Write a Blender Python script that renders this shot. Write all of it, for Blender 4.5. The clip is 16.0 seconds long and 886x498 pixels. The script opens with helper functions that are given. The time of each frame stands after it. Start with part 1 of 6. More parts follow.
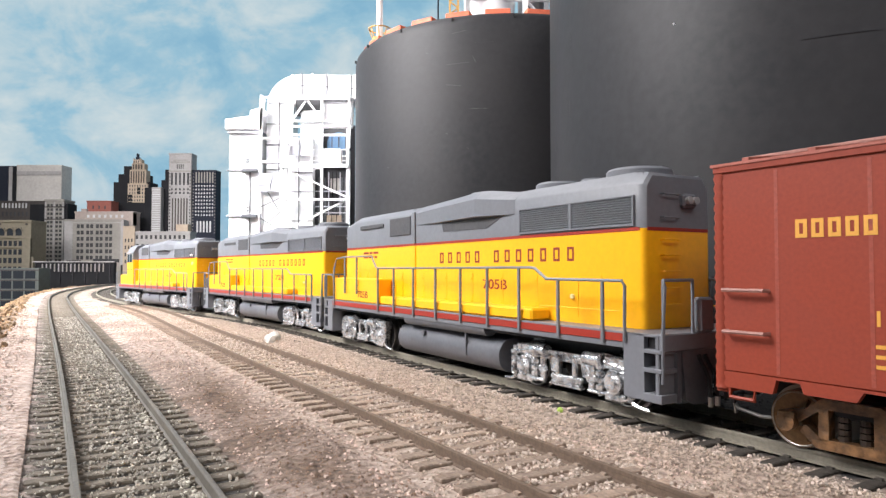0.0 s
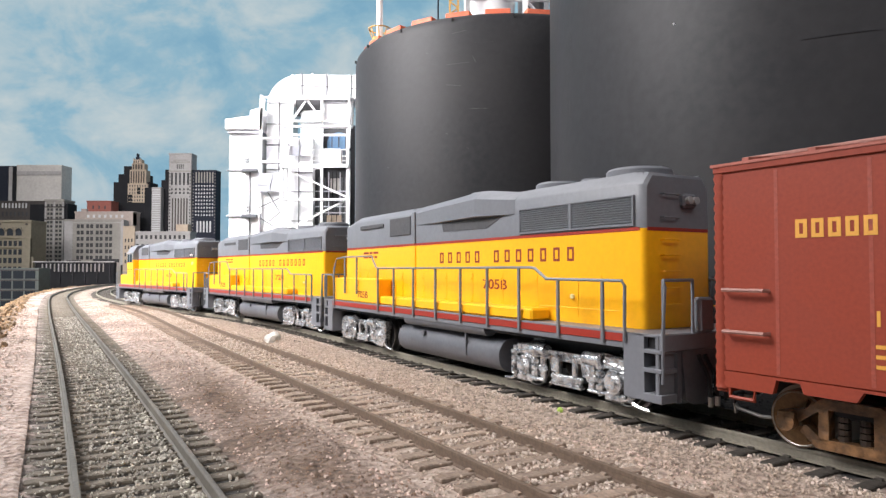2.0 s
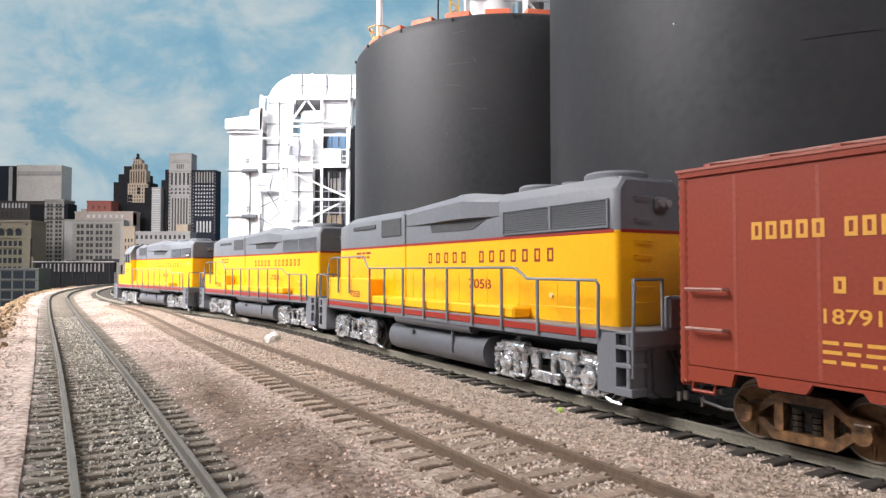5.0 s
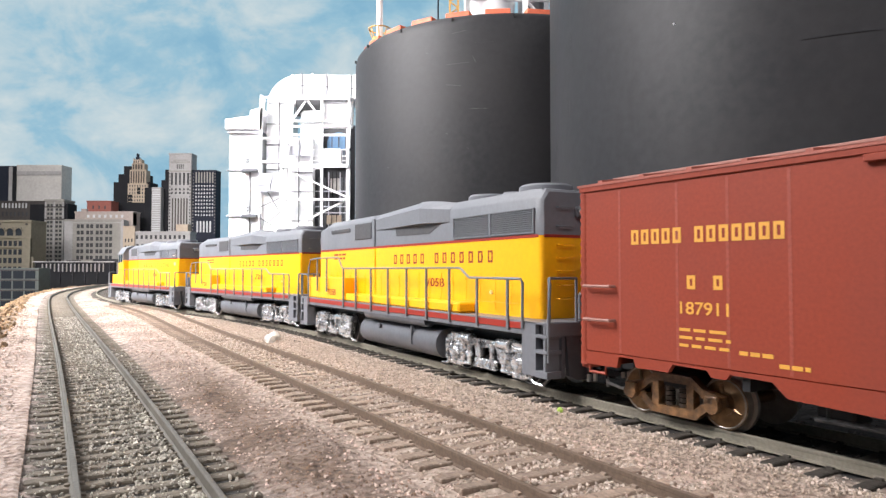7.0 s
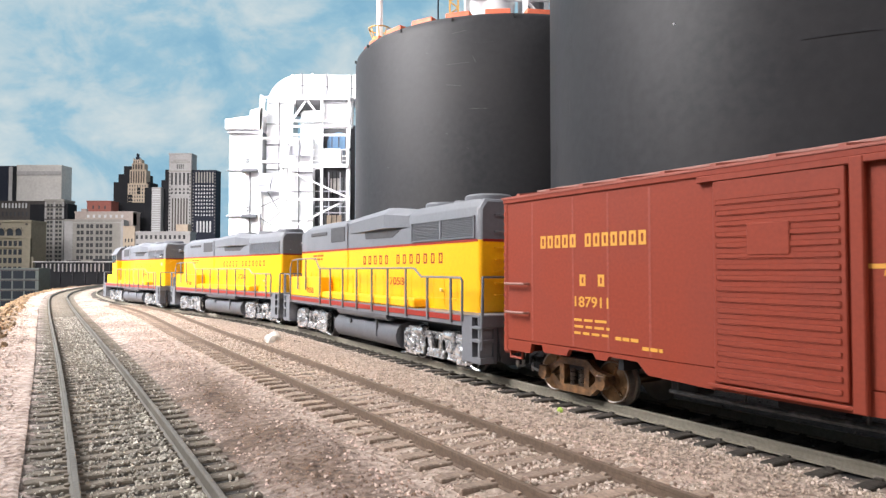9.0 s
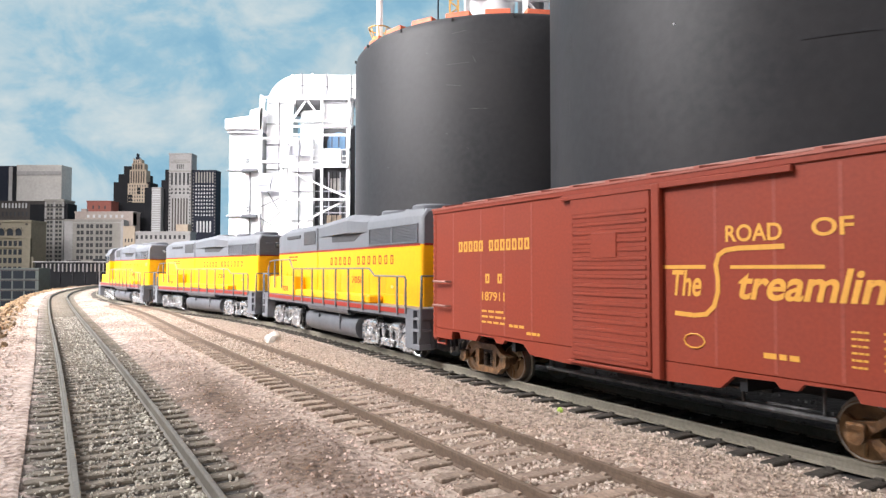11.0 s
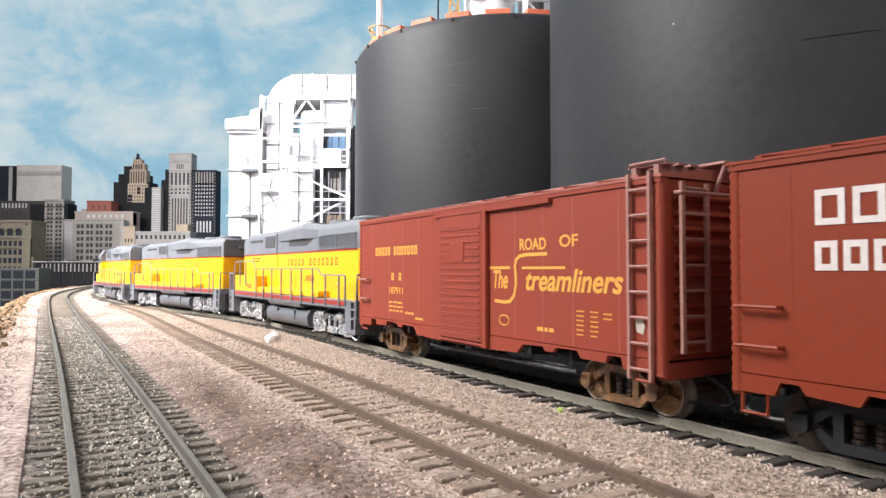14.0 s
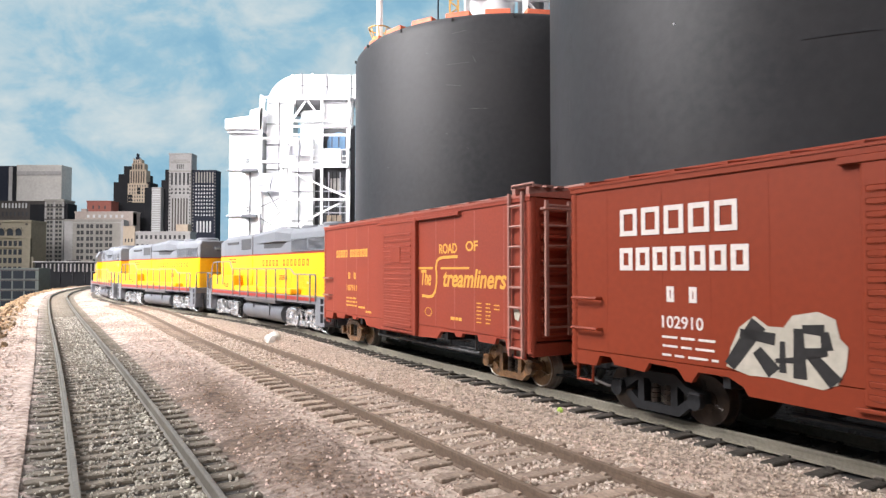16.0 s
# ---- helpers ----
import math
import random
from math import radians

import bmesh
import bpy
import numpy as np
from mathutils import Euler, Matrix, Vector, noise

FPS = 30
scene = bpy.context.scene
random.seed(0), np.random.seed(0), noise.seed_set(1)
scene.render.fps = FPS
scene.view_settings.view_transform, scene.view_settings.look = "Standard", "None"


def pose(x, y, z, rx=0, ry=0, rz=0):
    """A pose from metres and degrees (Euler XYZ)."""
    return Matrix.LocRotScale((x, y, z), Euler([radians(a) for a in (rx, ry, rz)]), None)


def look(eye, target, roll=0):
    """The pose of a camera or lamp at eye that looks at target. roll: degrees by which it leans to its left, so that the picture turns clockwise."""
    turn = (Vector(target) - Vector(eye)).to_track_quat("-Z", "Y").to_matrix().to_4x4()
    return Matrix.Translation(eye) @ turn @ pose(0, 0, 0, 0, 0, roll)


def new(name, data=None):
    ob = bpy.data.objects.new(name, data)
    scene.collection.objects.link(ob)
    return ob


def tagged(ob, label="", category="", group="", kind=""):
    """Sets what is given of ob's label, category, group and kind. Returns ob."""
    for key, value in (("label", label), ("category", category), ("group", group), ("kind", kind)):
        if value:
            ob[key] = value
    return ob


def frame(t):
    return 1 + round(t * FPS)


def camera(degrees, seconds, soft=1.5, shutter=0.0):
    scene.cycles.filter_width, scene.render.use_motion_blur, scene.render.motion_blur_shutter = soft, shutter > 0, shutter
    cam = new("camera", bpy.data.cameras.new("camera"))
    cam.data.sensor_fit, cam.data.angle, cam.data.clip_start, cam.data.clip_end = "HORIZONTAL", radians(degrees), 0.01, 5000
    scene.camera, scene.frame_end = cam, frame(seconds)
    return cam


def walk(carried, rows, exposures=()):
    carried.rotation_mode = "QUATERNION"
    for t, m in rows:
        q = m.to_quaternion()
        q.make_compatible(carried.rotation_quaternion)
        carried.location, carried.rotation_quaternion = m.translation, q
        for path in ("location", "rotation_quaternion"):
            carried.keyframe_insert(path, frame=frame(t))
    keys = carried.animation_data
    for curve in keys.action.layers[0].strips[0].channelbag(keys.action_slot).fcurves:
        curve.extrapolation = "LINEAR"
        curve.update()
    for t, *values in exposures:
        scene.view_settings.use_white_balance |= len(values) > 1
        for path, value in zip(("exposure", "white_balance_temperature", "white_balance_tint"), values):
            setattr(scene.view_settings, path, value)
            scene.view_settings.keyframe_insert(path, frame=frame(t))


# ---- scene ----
cam = camera(67.64, 16.0, soft=1.35, shutter=0.5)
RT = 3.2            # top of the rails over the ground, in millimetres
EYE = (0.0, 0.0, 0.0330)
AIM = (0.0, 1.0, 0.0330 + math.tan(radians(1.811)))
EXPO = [(0.0, 0.12), (0.6, 0.1), (1.3, -0.08), (4.2, -0.08), (6.4, -0.08), (6.9, 0.12), (16.0, 0.14)]
walk(cam, [(0.0, look(EYE, AIM)), (16.0, look(EYE, AIM))], EXPO)

# ---------------------------------------------------------------- world and room light
world = bpy.data.worlds.new("room_dark")
scene.world = world
world.use_nodes = True
world.node_tree.nodes["Background"].inputs[0].default_value = (0.75, 0.85, 1.0, 1)
world.node_tree.nodes["Background"].inputs[1].default_value = 0.05


def area_lamp(name, loc, target, sx, sy, watts, colour, spread):
    d = bpy.data.lights.new(name, "AREA")
    d.shape, d.size, d.size_y, d.energy, d.color = "RECTANGLE", sx, sy, watts, colour
    d.spread = radians(spread)
    ob = new(name, d)
    ob.matrix_world = look(loc, target)
    return ob


# assumed lamps out of view, placed and aimed to brighten train, plant and city
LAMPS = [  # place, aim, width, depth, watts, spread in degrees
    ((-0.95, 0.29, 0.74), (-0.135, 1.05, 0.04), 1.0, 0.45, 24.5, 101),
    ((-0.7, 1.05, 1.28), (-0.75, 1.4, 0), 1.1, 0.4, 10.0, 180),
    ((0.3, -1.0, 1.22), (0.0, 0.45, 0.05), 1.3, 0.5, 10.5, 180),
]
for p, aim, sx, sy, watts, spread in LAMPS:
    area_lamp("assumed_room_lamp", p, aim, sx, sy, watts, (1.0, 0.972, 0.985), spread)

# ---------------------------------------------------------------- materials
MATS = {}


def ramp_node(nt, stops):
    r = nt.nodes.new("ShaderNodeValToRGB")
    while len(r.color_ramp.elements) < len(stops):
        r.color_ramp.elements.new(0.5)
    for e, (pos, c) in zip(r.color_ramp.elements, stops):
        e.position, e.color = pos, (*c, 1)
    return r


def mat(name, colour, rough=0.5, metal=0.0, grain=900.0, amount=0.12, bump=0.0, blotch=60.0, stain=0.15, vary=0.0, coat=0.0, dirt_or_sheen=None, spec=0.5):
    """A paint, plastic, metal or stone with fine grain, larger blotches and a little relief."""
    m = bpy.data.materials.new(name)
    m.use_nodes = True
    nt = m.node_tree
    b = nt.nodes["Principled BSDF"]
    b.inputs["Roughness"].default_value, b.inputs["Metallic"].default_value = rough, metal
    b.inputs["Coat Weight"].default_value = coat
    b.inputs["Specular IOR Level"].default_value = spec
    tc = nt.nodes.new("ShaderNodeTexCoord")
    fine, big = nt.nodes.new("ShaderNodeTexNoise"), nt.nodes.new("ShaderNodeTexNoise")
    fine.inputs["Scale"].default_value, big.inputs["Scale"].default_value = grain, blotch
    fine.inputs["Detail"].default_value, big.inputs["Detail"].default_value = 4, 5
    for n in (fine, big):
        nt.links.new(tc.outputs["Object"], n.inputs["Vector"])
    dark = dirt_or_sheen or tuple(c * 0.45 for c in colour)
    light = tuple(min(1, c * (1 + amount)) for c in colour)
    low = tuple(c * (1 - amount) for c in colour)
    r1 = ramp_node(nt, [(0.3, low), (0.7, light)])
    nt.links.new(fine.outputs["Fac"], r1.inputs["Fac"])
    r2 = ramp_node(nt, [(0.42, (0, 0, 0)), (0.75, (stain, stain, stain))])
    nt.links.new(big.outputs["Fac"], r2.inputs["Fac"])
    mix = nt.nodes.new("ShaderNodeMix")
    mix.data_type = "RGBA"
    nt.links.new(r2.outputs["Color"], mix.inputs["Factor"])
    nt.links.new(r1.outputs["Color"], mix.inputs[6])
    mix.inputs[7].default_value = (*dark, 1)
    out = mix.outputs[2]
    if vary:
        info = nt.nodes.new("ShaderNodeObjectInfo")
        geo = nt.nodes.new("ShaderNodeNewGeometry")
        add = nt.nodes.new("ShaderNodeMath")
        add.operation = "ADD"
        nt.links.new(info.outputs["Random"], add.inputs[0])
        nt.links.new(geo.outputs["Random Per Island"], add.inputs[1])
        fr = nt.nodes.new("ShaderNodeMath")
        fr.operation = "FRACT"
        nt.links.new(add.outputs[0], fr.inputs[0])
        mr = nt.nodes.new("ShaderNodeMapRange")
        mr.inputs["To Min"].default_value, mr.inputs["To Max"].default_value = 1 - vary, 1 + vary
        nt.links.new(fr.outputs[0], mr.inputs["Value"])
        hsv = nt.nodes.new("ShaderNodeHueSaturation")
        nt.links.new(out, hsv.inputs["Color"])
        nt.links.new(mr.outputs[0], hsv.inputs["Value"])
        out = hsv.outputs["Color"]
    nt.links.new(out, b.inputs["Base Color"])
    rr = nt.nodes.new("ShaderNodeMapRange")
    rr.inputs["To Min"].default_value, rr.inputs["To Max"].default_value = max(0.02, rough - 0.08), min(1, rough + 0.12)
    nt.links.new(big.outputs["Fac"], rr.inputs["Value"])
    nt.links.new(rr.outputs[0], b.inputs["Roughness"])
    if bump:
        bp = nt.nodes.new("ShaderNodeBump")
        bp.inputs["Strength"].default_value, bp.inputs["Distance"].default_value = min(1, bump), 0.0006
        nt.links.new(fine.outputs["Fac"], bp.inputs["Height"])
        nt.links.new(bp.outputs["Normal"], b.inputs["Normal"])
    MATS[name] = m
    return m


YELLOW = mat("yellow_plastic_paint", (0.93, 0.445, 0.004), 0.36, amount=0.04, blotch=40, stain=0.06, coat=0.1)
GREY = mat("grey_plastic_paint", (0.158, 0.163, 0.18), 0.4, amount=0.06, blotch=50, stain=0.12)
RED = mat("red_stripe_paint", (0.3, 0.024, 0.011), 0.45, amount=0.06)
# dark blotches put into the colour imitate dark reflections in the plating
CHROME = mat("chrome_plated_plastic", (0.95, 0.97, 1.0), 0.2, 0.74, grain=520, amount=0.15, bump=0.8, blotch=480, stain=1.0, dirt_or_sheen=(0.07, 0.07, 0.085))
UNDERGREY = mat("dark_grey_underframe_paint", (0.108, 0.11, 0.122), 0.4, amount=0.1, blotch=80, stain=0.25)
BLACK = mat("black_plastic", (0.018, 0.018, 0.02), 0.55, amount=0.2, spec=0.3)
STEEL = mat("bright_steel", (0.55, 0.53, 0.51), 0.35, 1.0, amount=0.08)
TYRE = mat("worn_wheel_tread", (0.4, 0.37, 0.33), 0.5, 0.8, amount=0.1)
BOXRED = mat("weathered_oxide_red_paint", (0.26, 0.042, 0.02), 0.55, spec=0.35, grain=1500, amount=0.09, blotch=70, stain=0.22, dirt_or_sheen=(0.17, 0.05, 0.04))
BRIGHTRED = mat("oxide_red_plastic", (0.22, 0.033, 0.0105), 0.5, spec=0.3, grain=800, amount=0.05, blotch=45, stain=0.12, dirt_or_sheen=(0.2, 0.04, 0.02))
ROOFRED = mat("dusty_oxide_red_roof", (0.34, 0.1, 0.07), 0.6, grain=1500, amount=0.14, blotch=90, stain=0.3, dirt_or_sheen=(0.2, 0.06, 0.045))
PALERED = mat("dusty_brown_ladder_paint", (0.33, 0.16, 0.13), 0.6, grain=1500, amount=0.15, stain=0.3)
WORNRED = mat("worn_pale_red_edge", (0.29, 0.06, 0.036), 0.55, grain=1500, amount=0.2, blotch=240, stain=0.6, dirt_or_sheen=(0.25, 0.04, 0.022))
RUST = mat("rusty_brown_iron", (0.185, 0.095, 0.042), 0.3, grain=900, amount=0.5, bump=0.6, blotch=330, stain=0.95, dirt_or_sheen=(0.035, 0.022, 0.014), coat=0.3)
WHEEL = mat("brown_wheel_iron", (0.2, 0.12, 0.06), 0.28, 0.6, grain=900, amount=0.3, stain=0.4)
BLACKWHEEL = mat("dark_brown_wheel_iron", (0.05, 0.034, 0.025), 0.45, 0.3, grain=900, amount=0.3, stain=0.4)
GOLD = mat("golden_yellow_lettering", (0.7, 0.345, 0.055), 0.5, amount=0.06)
WHITELET = mat("white_lettering", (0.66, 0.6, 0.56), 0.6, amount=0.08)
REDLET = mat("dark_red_lettering", (0.24, 0.03, 0.015), 0.5, amount=0.05)
DIRTWHITE = mat("dirty_white_spray_paint", (0.46, 0.42, 0.35), 0.7, grain=700, amount=0.12, blotch=150, stain=0.4, dirt_or_sheen=(0.3, 0.27, 0.22))
DARKSPRAY = mat("dark_spray_paint", (0.022, 0.02, 0.02), 0.9, amount=0.2)
GLASS_DARK = mat("dark_window_glass", (0.02, 0.024, 0.03), 0.12, amount=0.1)
AMBER = mat("pale_yellow_lens", (0.9, 0.75, 0.35), 0.15, amount=0.05)
RAIL = mat("brown_weathered_rail", (0.135, 0.092, 0.064), 0.8, 0.0, grain=1500, amount=0.2, blotch=120, stain=0.35, dirt_or_sheen=(0.07, 0.05, 0.038))
RAILGREY = mat("grey_weathered_rail", (0.15, 0.135, 0.115), 0.5, 0.2, grain=1500, amount=0.2, blotch=120, stain=0.3)
RAILOLIVE = mat("olive_grey_rail", (0.2, 0.18, 0.14), 0.6, 0.0, grain=1500, amount=0.15, blotch=120, stain=0.3, dirt_or_sheen=(0.1, 0.085, 0.065))
TIE_A = mat("dark_grey_brown_tie", (0.175, 0.146, 0.112), 0.75, grain=1100, amount=0.3, bump=0.7, blotch=170, stain=0.9, vary=0.2, dirt_or_sheen=(0.08, 0.066, 0.05))
TIE_B = mat("dusty_brown_tie", (0.3, 0.225, 0.172), 0.8, grain=1400, amount=0.25, bump=0.6, blotch=200, stain=0.35, vary=0.18)
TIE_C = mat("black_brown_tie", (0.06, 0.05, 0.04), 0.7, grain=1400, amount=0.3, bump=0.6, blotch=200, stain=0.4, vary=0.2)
GRAIN_A = mat("grey_ballast_stone", (0.23, 0.195, 0.155), 0.6, grain=2500, amount=0.2, vary=0.6)
GRAIN_B = mat("beige_ballast_stone", (0.45, 0.36, 0.29), 0.75, grain=2500, amount=0.15, vary=0.34)
GRAIN_L = mat("pale_grey_ballast_stone", (0.49, 0.45, 0.385), 0.6, grain=2500, amount=0.2, vary=0.45)
GRAIN_W = mat("pale_beige_ballast_stone", (0.54, 0.45, 0.38), 0.7, grain=2500, amount=0.15, vary=0.28)
GRAIN_D = mat("dark_brown_earth_grain", (0.24, 0.155, 0.105), 0.85, grain=2500, amount=0.2, vary=0.6)
GRAIN_P = mat("pink_brown_sand_grain", (0.51, 0.392, 0.33), 0.85, grain=2500, amount=0.15, vary=0.42)
GRAIN_K = mat("black_cinder_grain", (0.085, 0.08, 0.078), 0.22, grain=2500, amount=0.3, vary=0.6)
RUBBLE = mat("tan_orange_rubble", (0.24, 0.155, 0.085), 0.8, grain=900, amount=0.25, vary=0.5)
# paler blotches in the base colour stand for the shell's mottled sheen
TANKBLACK = mat("black_tank_paint", (0.021, 0.0208, 0.023), 0.5, grain=300, amount=0.2, bump=0.1, blotch=14, stain=0.9, dirt_or_sheen=(0.034, 0.032, 0.033), spec=0.22)
SCRATCH = mat("scuffed_grey_paint", (0.075, 0.073, 0.074), 0.7, grain=900, amount=0.5, blotch=300, stain=1.0, dirt_or_sheen=(0.02, 0.02, 0.022))
ORANGE = mat("orange_red_paint", (0.72, 0.16, 0.075), 0.6, grain=600, amount=0.1, stain=0.2)
OCHRE = mat("ochre_yellow_paint", (0.6, 0.36, 0.1), 0.6, grain=900, amount=0.15, stain=0.35)
WHITE = mat("white_styrene", (0.9, 0.905, 0.92), 0.45, grain=500, amount=0.02, blotch=30, stain=0.05)
PANELGREY = mat("pale_grey_panel", (0.5, 0.51, 0.56), 0.5, amount=0.05)
SEAM_SHADE = mat("grey_seam_and_shade", (0.13, 0.135, 0.15), 0.6, amount=0.08)
# real dark panels, and the shade painted inside the plant
DARKGREY = mat("dark_grey_plate_and_shade", (0.06, 0.06, 0.065), 0.6, amount=0.15)
# kept pale so the unseen room shell bounces light into shadows
BOUNCE_WALL = mat("pale_bounce_wall_paint", (0.74, 0.74, 0.76), 0.8, grain=60, amount=0.05, blotch=4)


def wall_mat(name, colour, **k):
    return mat(name, colour, 0.75, grain=160, amount=0.09, blotch=22, stain=0.25, spec=0.15, **k)


CREAM = wall_mat("cream_card_wall", (0.42, 0.395, 0.37))
GREYCARD = wall_mat("warm_grey_card_wall", (0.24, 0.225, 0.205))
PALEGREY = wall_mat("pale_grey_card_wall", (0.3, 0.285, 0.28))
BEIGE = wall_mat("beige_stone_card_wall", (0.16, 0.142, 0.108))
TANCARD = wall_mat("tan_card_wall", (0.36, 0.29, 0.225))
# dark towers and viaduct; also the shade painted on building sides
DARKCARD_SHADE = wall_mat("near_black_card_and_shade", (0.012, 0.012, 0.014))
BROWNCARD = wall_mat("dark_brown_card_wall", (0.06, 0.052, 0.048))
REDCARD = wall_mat("brick_red_card_wall", (0.21, 0.075, 0.06))
PINKCARD = wall_mat("pink_stone_card_wall", (0.3, 0.25, 0.225))
SLATE = wall_mat("blue_grey_card_wall", (0.018, 0.02, 0.03))
WINDOWS = mat("dark_printed_window", (0.016, 0.016, 0.018), 0.6, grain=300, amount=0.3, vary=0.4)
LITWIN = mat("pale_printed_window", (0.4, 0.4, 0.4), 0.5, grain=300, amount=0.1, vary=0.15)


def sky_material():
    """A painted sky: blue with broken, streaky white cloud, paler towards the bottom. It glows like lit card."""
    m = bpy.data.materials.new("painted_sky")
    m.use_nodes = True
    nt = m.node_tree
    nt.nodes.remove(nt.nodes["Principled BSDF"])
    tc = nt.nodes.new("ShaderNodeTexCoord")
    mp = nt.nodes.new("ShaderNodeMapping")
    mp.inputs["Scale"].default_value = (1.5, 1.0, 2.1)
    mp.inputs["Rotation"].default_value = (0, radians(14), 0)
    nt.links.new(tc.outputs["Object"], mp.inputs["Vector"])
    n1, n2 = nt.nodes.new("ShaderNodeTexNoise"), nt.nodes.new("ShaderNodeTexNoise")
    for n, s, d, dist in ((n1, 2.0, 5, 0.4), (n2, 8.0, 5, 0.6)):
        n.inputs["Scale"].default_value, n.inputs["Detail"].default_value, n.inputs["Distortion"].default_value = s, d, dist
        n.inputs["Roughness"].default_value = 0.58
        nt.links.new(mp.outputs[0], n.inputs["Vector"])
    add = nt.nodes.new("ShaderNodeMath")
    add.operation = "MULTIPLY_ADD"
    nt.links.new(n2.outputs["Fac"], add.inputs[0])
    add.inputs[1].default_value = 0.24
    nt.links.new(n1.outputs["Fac"], add.inputs[2])
    r = ramp_node(nt, [(0.45, (0.24, 0.46, 0.62)), (0.56, (0.32, 0.53, 0.66)), (0.64, (0.45, 0.60, 0.68)), (0.78, (0.60, 0.69, 0.72))])
    nt.links.new(add.outputs[0], r.inputs["Fac"])
    sep = nt.nodes.new("ShaderNodeSeparateXYZ")
    nt.links.new(tc.outputs["Object"], sep.inputs[0])
    mr = nt.nodes.new("ShaderNodeMapRange")
    mr.inputs["From Min"].default_value, mr.inputs["From Max"].default_value = 0.02, 0.30
    mr.inputs["To Min"].default_value, mr.inputs["To Max"].default_value = 0.75, 0.0
    nt.links.new(sep.outputs["Z"], mr.inputs["Value"])
    mix = nt.nodes.new("ShaderNodeMix")
    mix.data_type = "RGBA"
    nt.links.new(mr.outputs[0], mix.inputs["Factor"])
    nt.links.new(r.outputs["Color"], mix.inputs[6])
    mix.inputs[7].default_value = (0.20, 0.42, 0.62, 1)
    em = nt.nodes.new("ShaderNodeEmission")
    em.inputs["Strength"].default_value = 0.93
    nt.links.new(mix.outputs[2], em.inputs["Color"])
    nt.links.new(em.outputs[0], nt.nodes["Material Output"].inputs["Surface"])
    return m


def ground_material():
    """Pink-brown sand; beige ballast, tan rubble and black cinders where the ground sheet says so."""
    m = bpy.data.materials.new("scenic_ground")
    m.use_nodes = True
    nt = m.node_tree
    b = nt.nodes["Principled BSDF"]
    b.inputs["Roughness"].default_value = 0.85
    tc = nt.nodes.new("ShaderNodeTexCoord")

    def noise_tex(scale, detail=5):
        n = nt.nodes.new("ShaderNodeTexNoise")
        n.inputs["Scale"].default_value, n.inputs["Detail"].default_value = scale, detail
        nt.links.new(tc.outputs["Object"], n.inputs["Vector"])
        return n
    fine, mid, big = noise_tex(620, 7), noise_tex(170), noise_tex(22)
    pink = ramp_node(nt, [(0.28, (0.19, 0.128, 0.1)), (0.45, (0.48, 0.37, 0.31)), (0.68, (0.66, 0.56, 0.51))])
    nt.links.new(fine.outputs["Fac"], pink.inputs["Fac"])
    brown = ramp_node(nt, [(0.3, (0.065, 0.042, 0.03)), (0.7, (0.235, 0.16, 0.115))])
    nt.links.new(fine.outputs["Fac"], brown.inputs["Fac"])
    beige = ramp_node(nt, [(0.28, (0.16, 0.115, 0.088)), (0.5, (0.38, 0.295, 0.236)), (0.75, (0.57, 0.47, 0.395))])
    nt.links.new(fine.outputs["Fac"], beige.inputs["Fac"])
    tan = ramp_node(nt, [(0.3, (0.05, 0.028, 0.012)), (0.8, (0.36, 0.24, 0.13))])
    nt.links.new(mid.outputs["Fac"], tan.inputs["Fac"])
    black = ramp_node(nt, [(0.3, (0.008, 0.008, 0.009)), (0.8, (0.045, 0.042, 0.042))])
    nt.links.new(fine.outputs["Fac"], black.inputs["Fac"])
    grey = ramp_node(nt, [(0.3, (0.018, 0.016, 0.014)), (0.8, (0.085, 0.076, 0.066))])
    nt.links.new(fine.outputs["Fac"], grey.inputs["Fac"])

    def blend(a, bb, fac):
        x = nt.nodes.new("ShaderNodeMix")
        x.data_type = "RGBA"
        nt.links.new(fac, x.inputs["Factor"])
        nt.links.new(a, x.inputs[6])
        nt.links.new(bb, x.inputs[7])
        return x.outputs[2]
    patch = ramp_node(nt, [(0.46, (0, 0, 0)), (0.64, (0.55, 0.55, 0.55))])
    nt.links.new(big.outputs["Fac"], patch.inputs["Fac"])
    col = blend(pink.outputs["Color"], brown.outputs["Color"], patch.outputs["Color"])
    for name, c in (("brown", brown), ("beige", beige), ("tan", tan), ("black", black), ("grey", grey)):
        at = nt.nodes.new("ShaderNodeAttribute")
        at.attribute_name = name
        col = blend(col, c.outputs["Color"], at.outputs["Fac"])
    nt.links.new(col, b.inputs["Base Color"])
    b1, b2 = nt.nodes.new("ShaderNodeBump"), nt.nodes.new("ShaderNodeBump")
    b1.inputs["Strength"].default_value, b1.inputs["Distance"].default_value = 0.9, 0.0018
    b2.inputs["Strength"].default_value, b2.inputs["Distance"].default_value = 0.7, 0.004
    nt.links.new(fine.outputs["Fac"], b1.inputs["Height"])
    nt.links.new(mid.outputs["Fac"], b2.inputs["Height"])
    nt.links.new(b2.outputs["Normal"], b1.inputs["Normal"])
    nt.links.new(b1.outputs["Normal"], b.inputs["Normal"])
    return m


SKY = sky_material()
GROUND = ground_material()

# ---------------------------------------------------------------- mesh helpers, all in millimetres
MM = 0.001


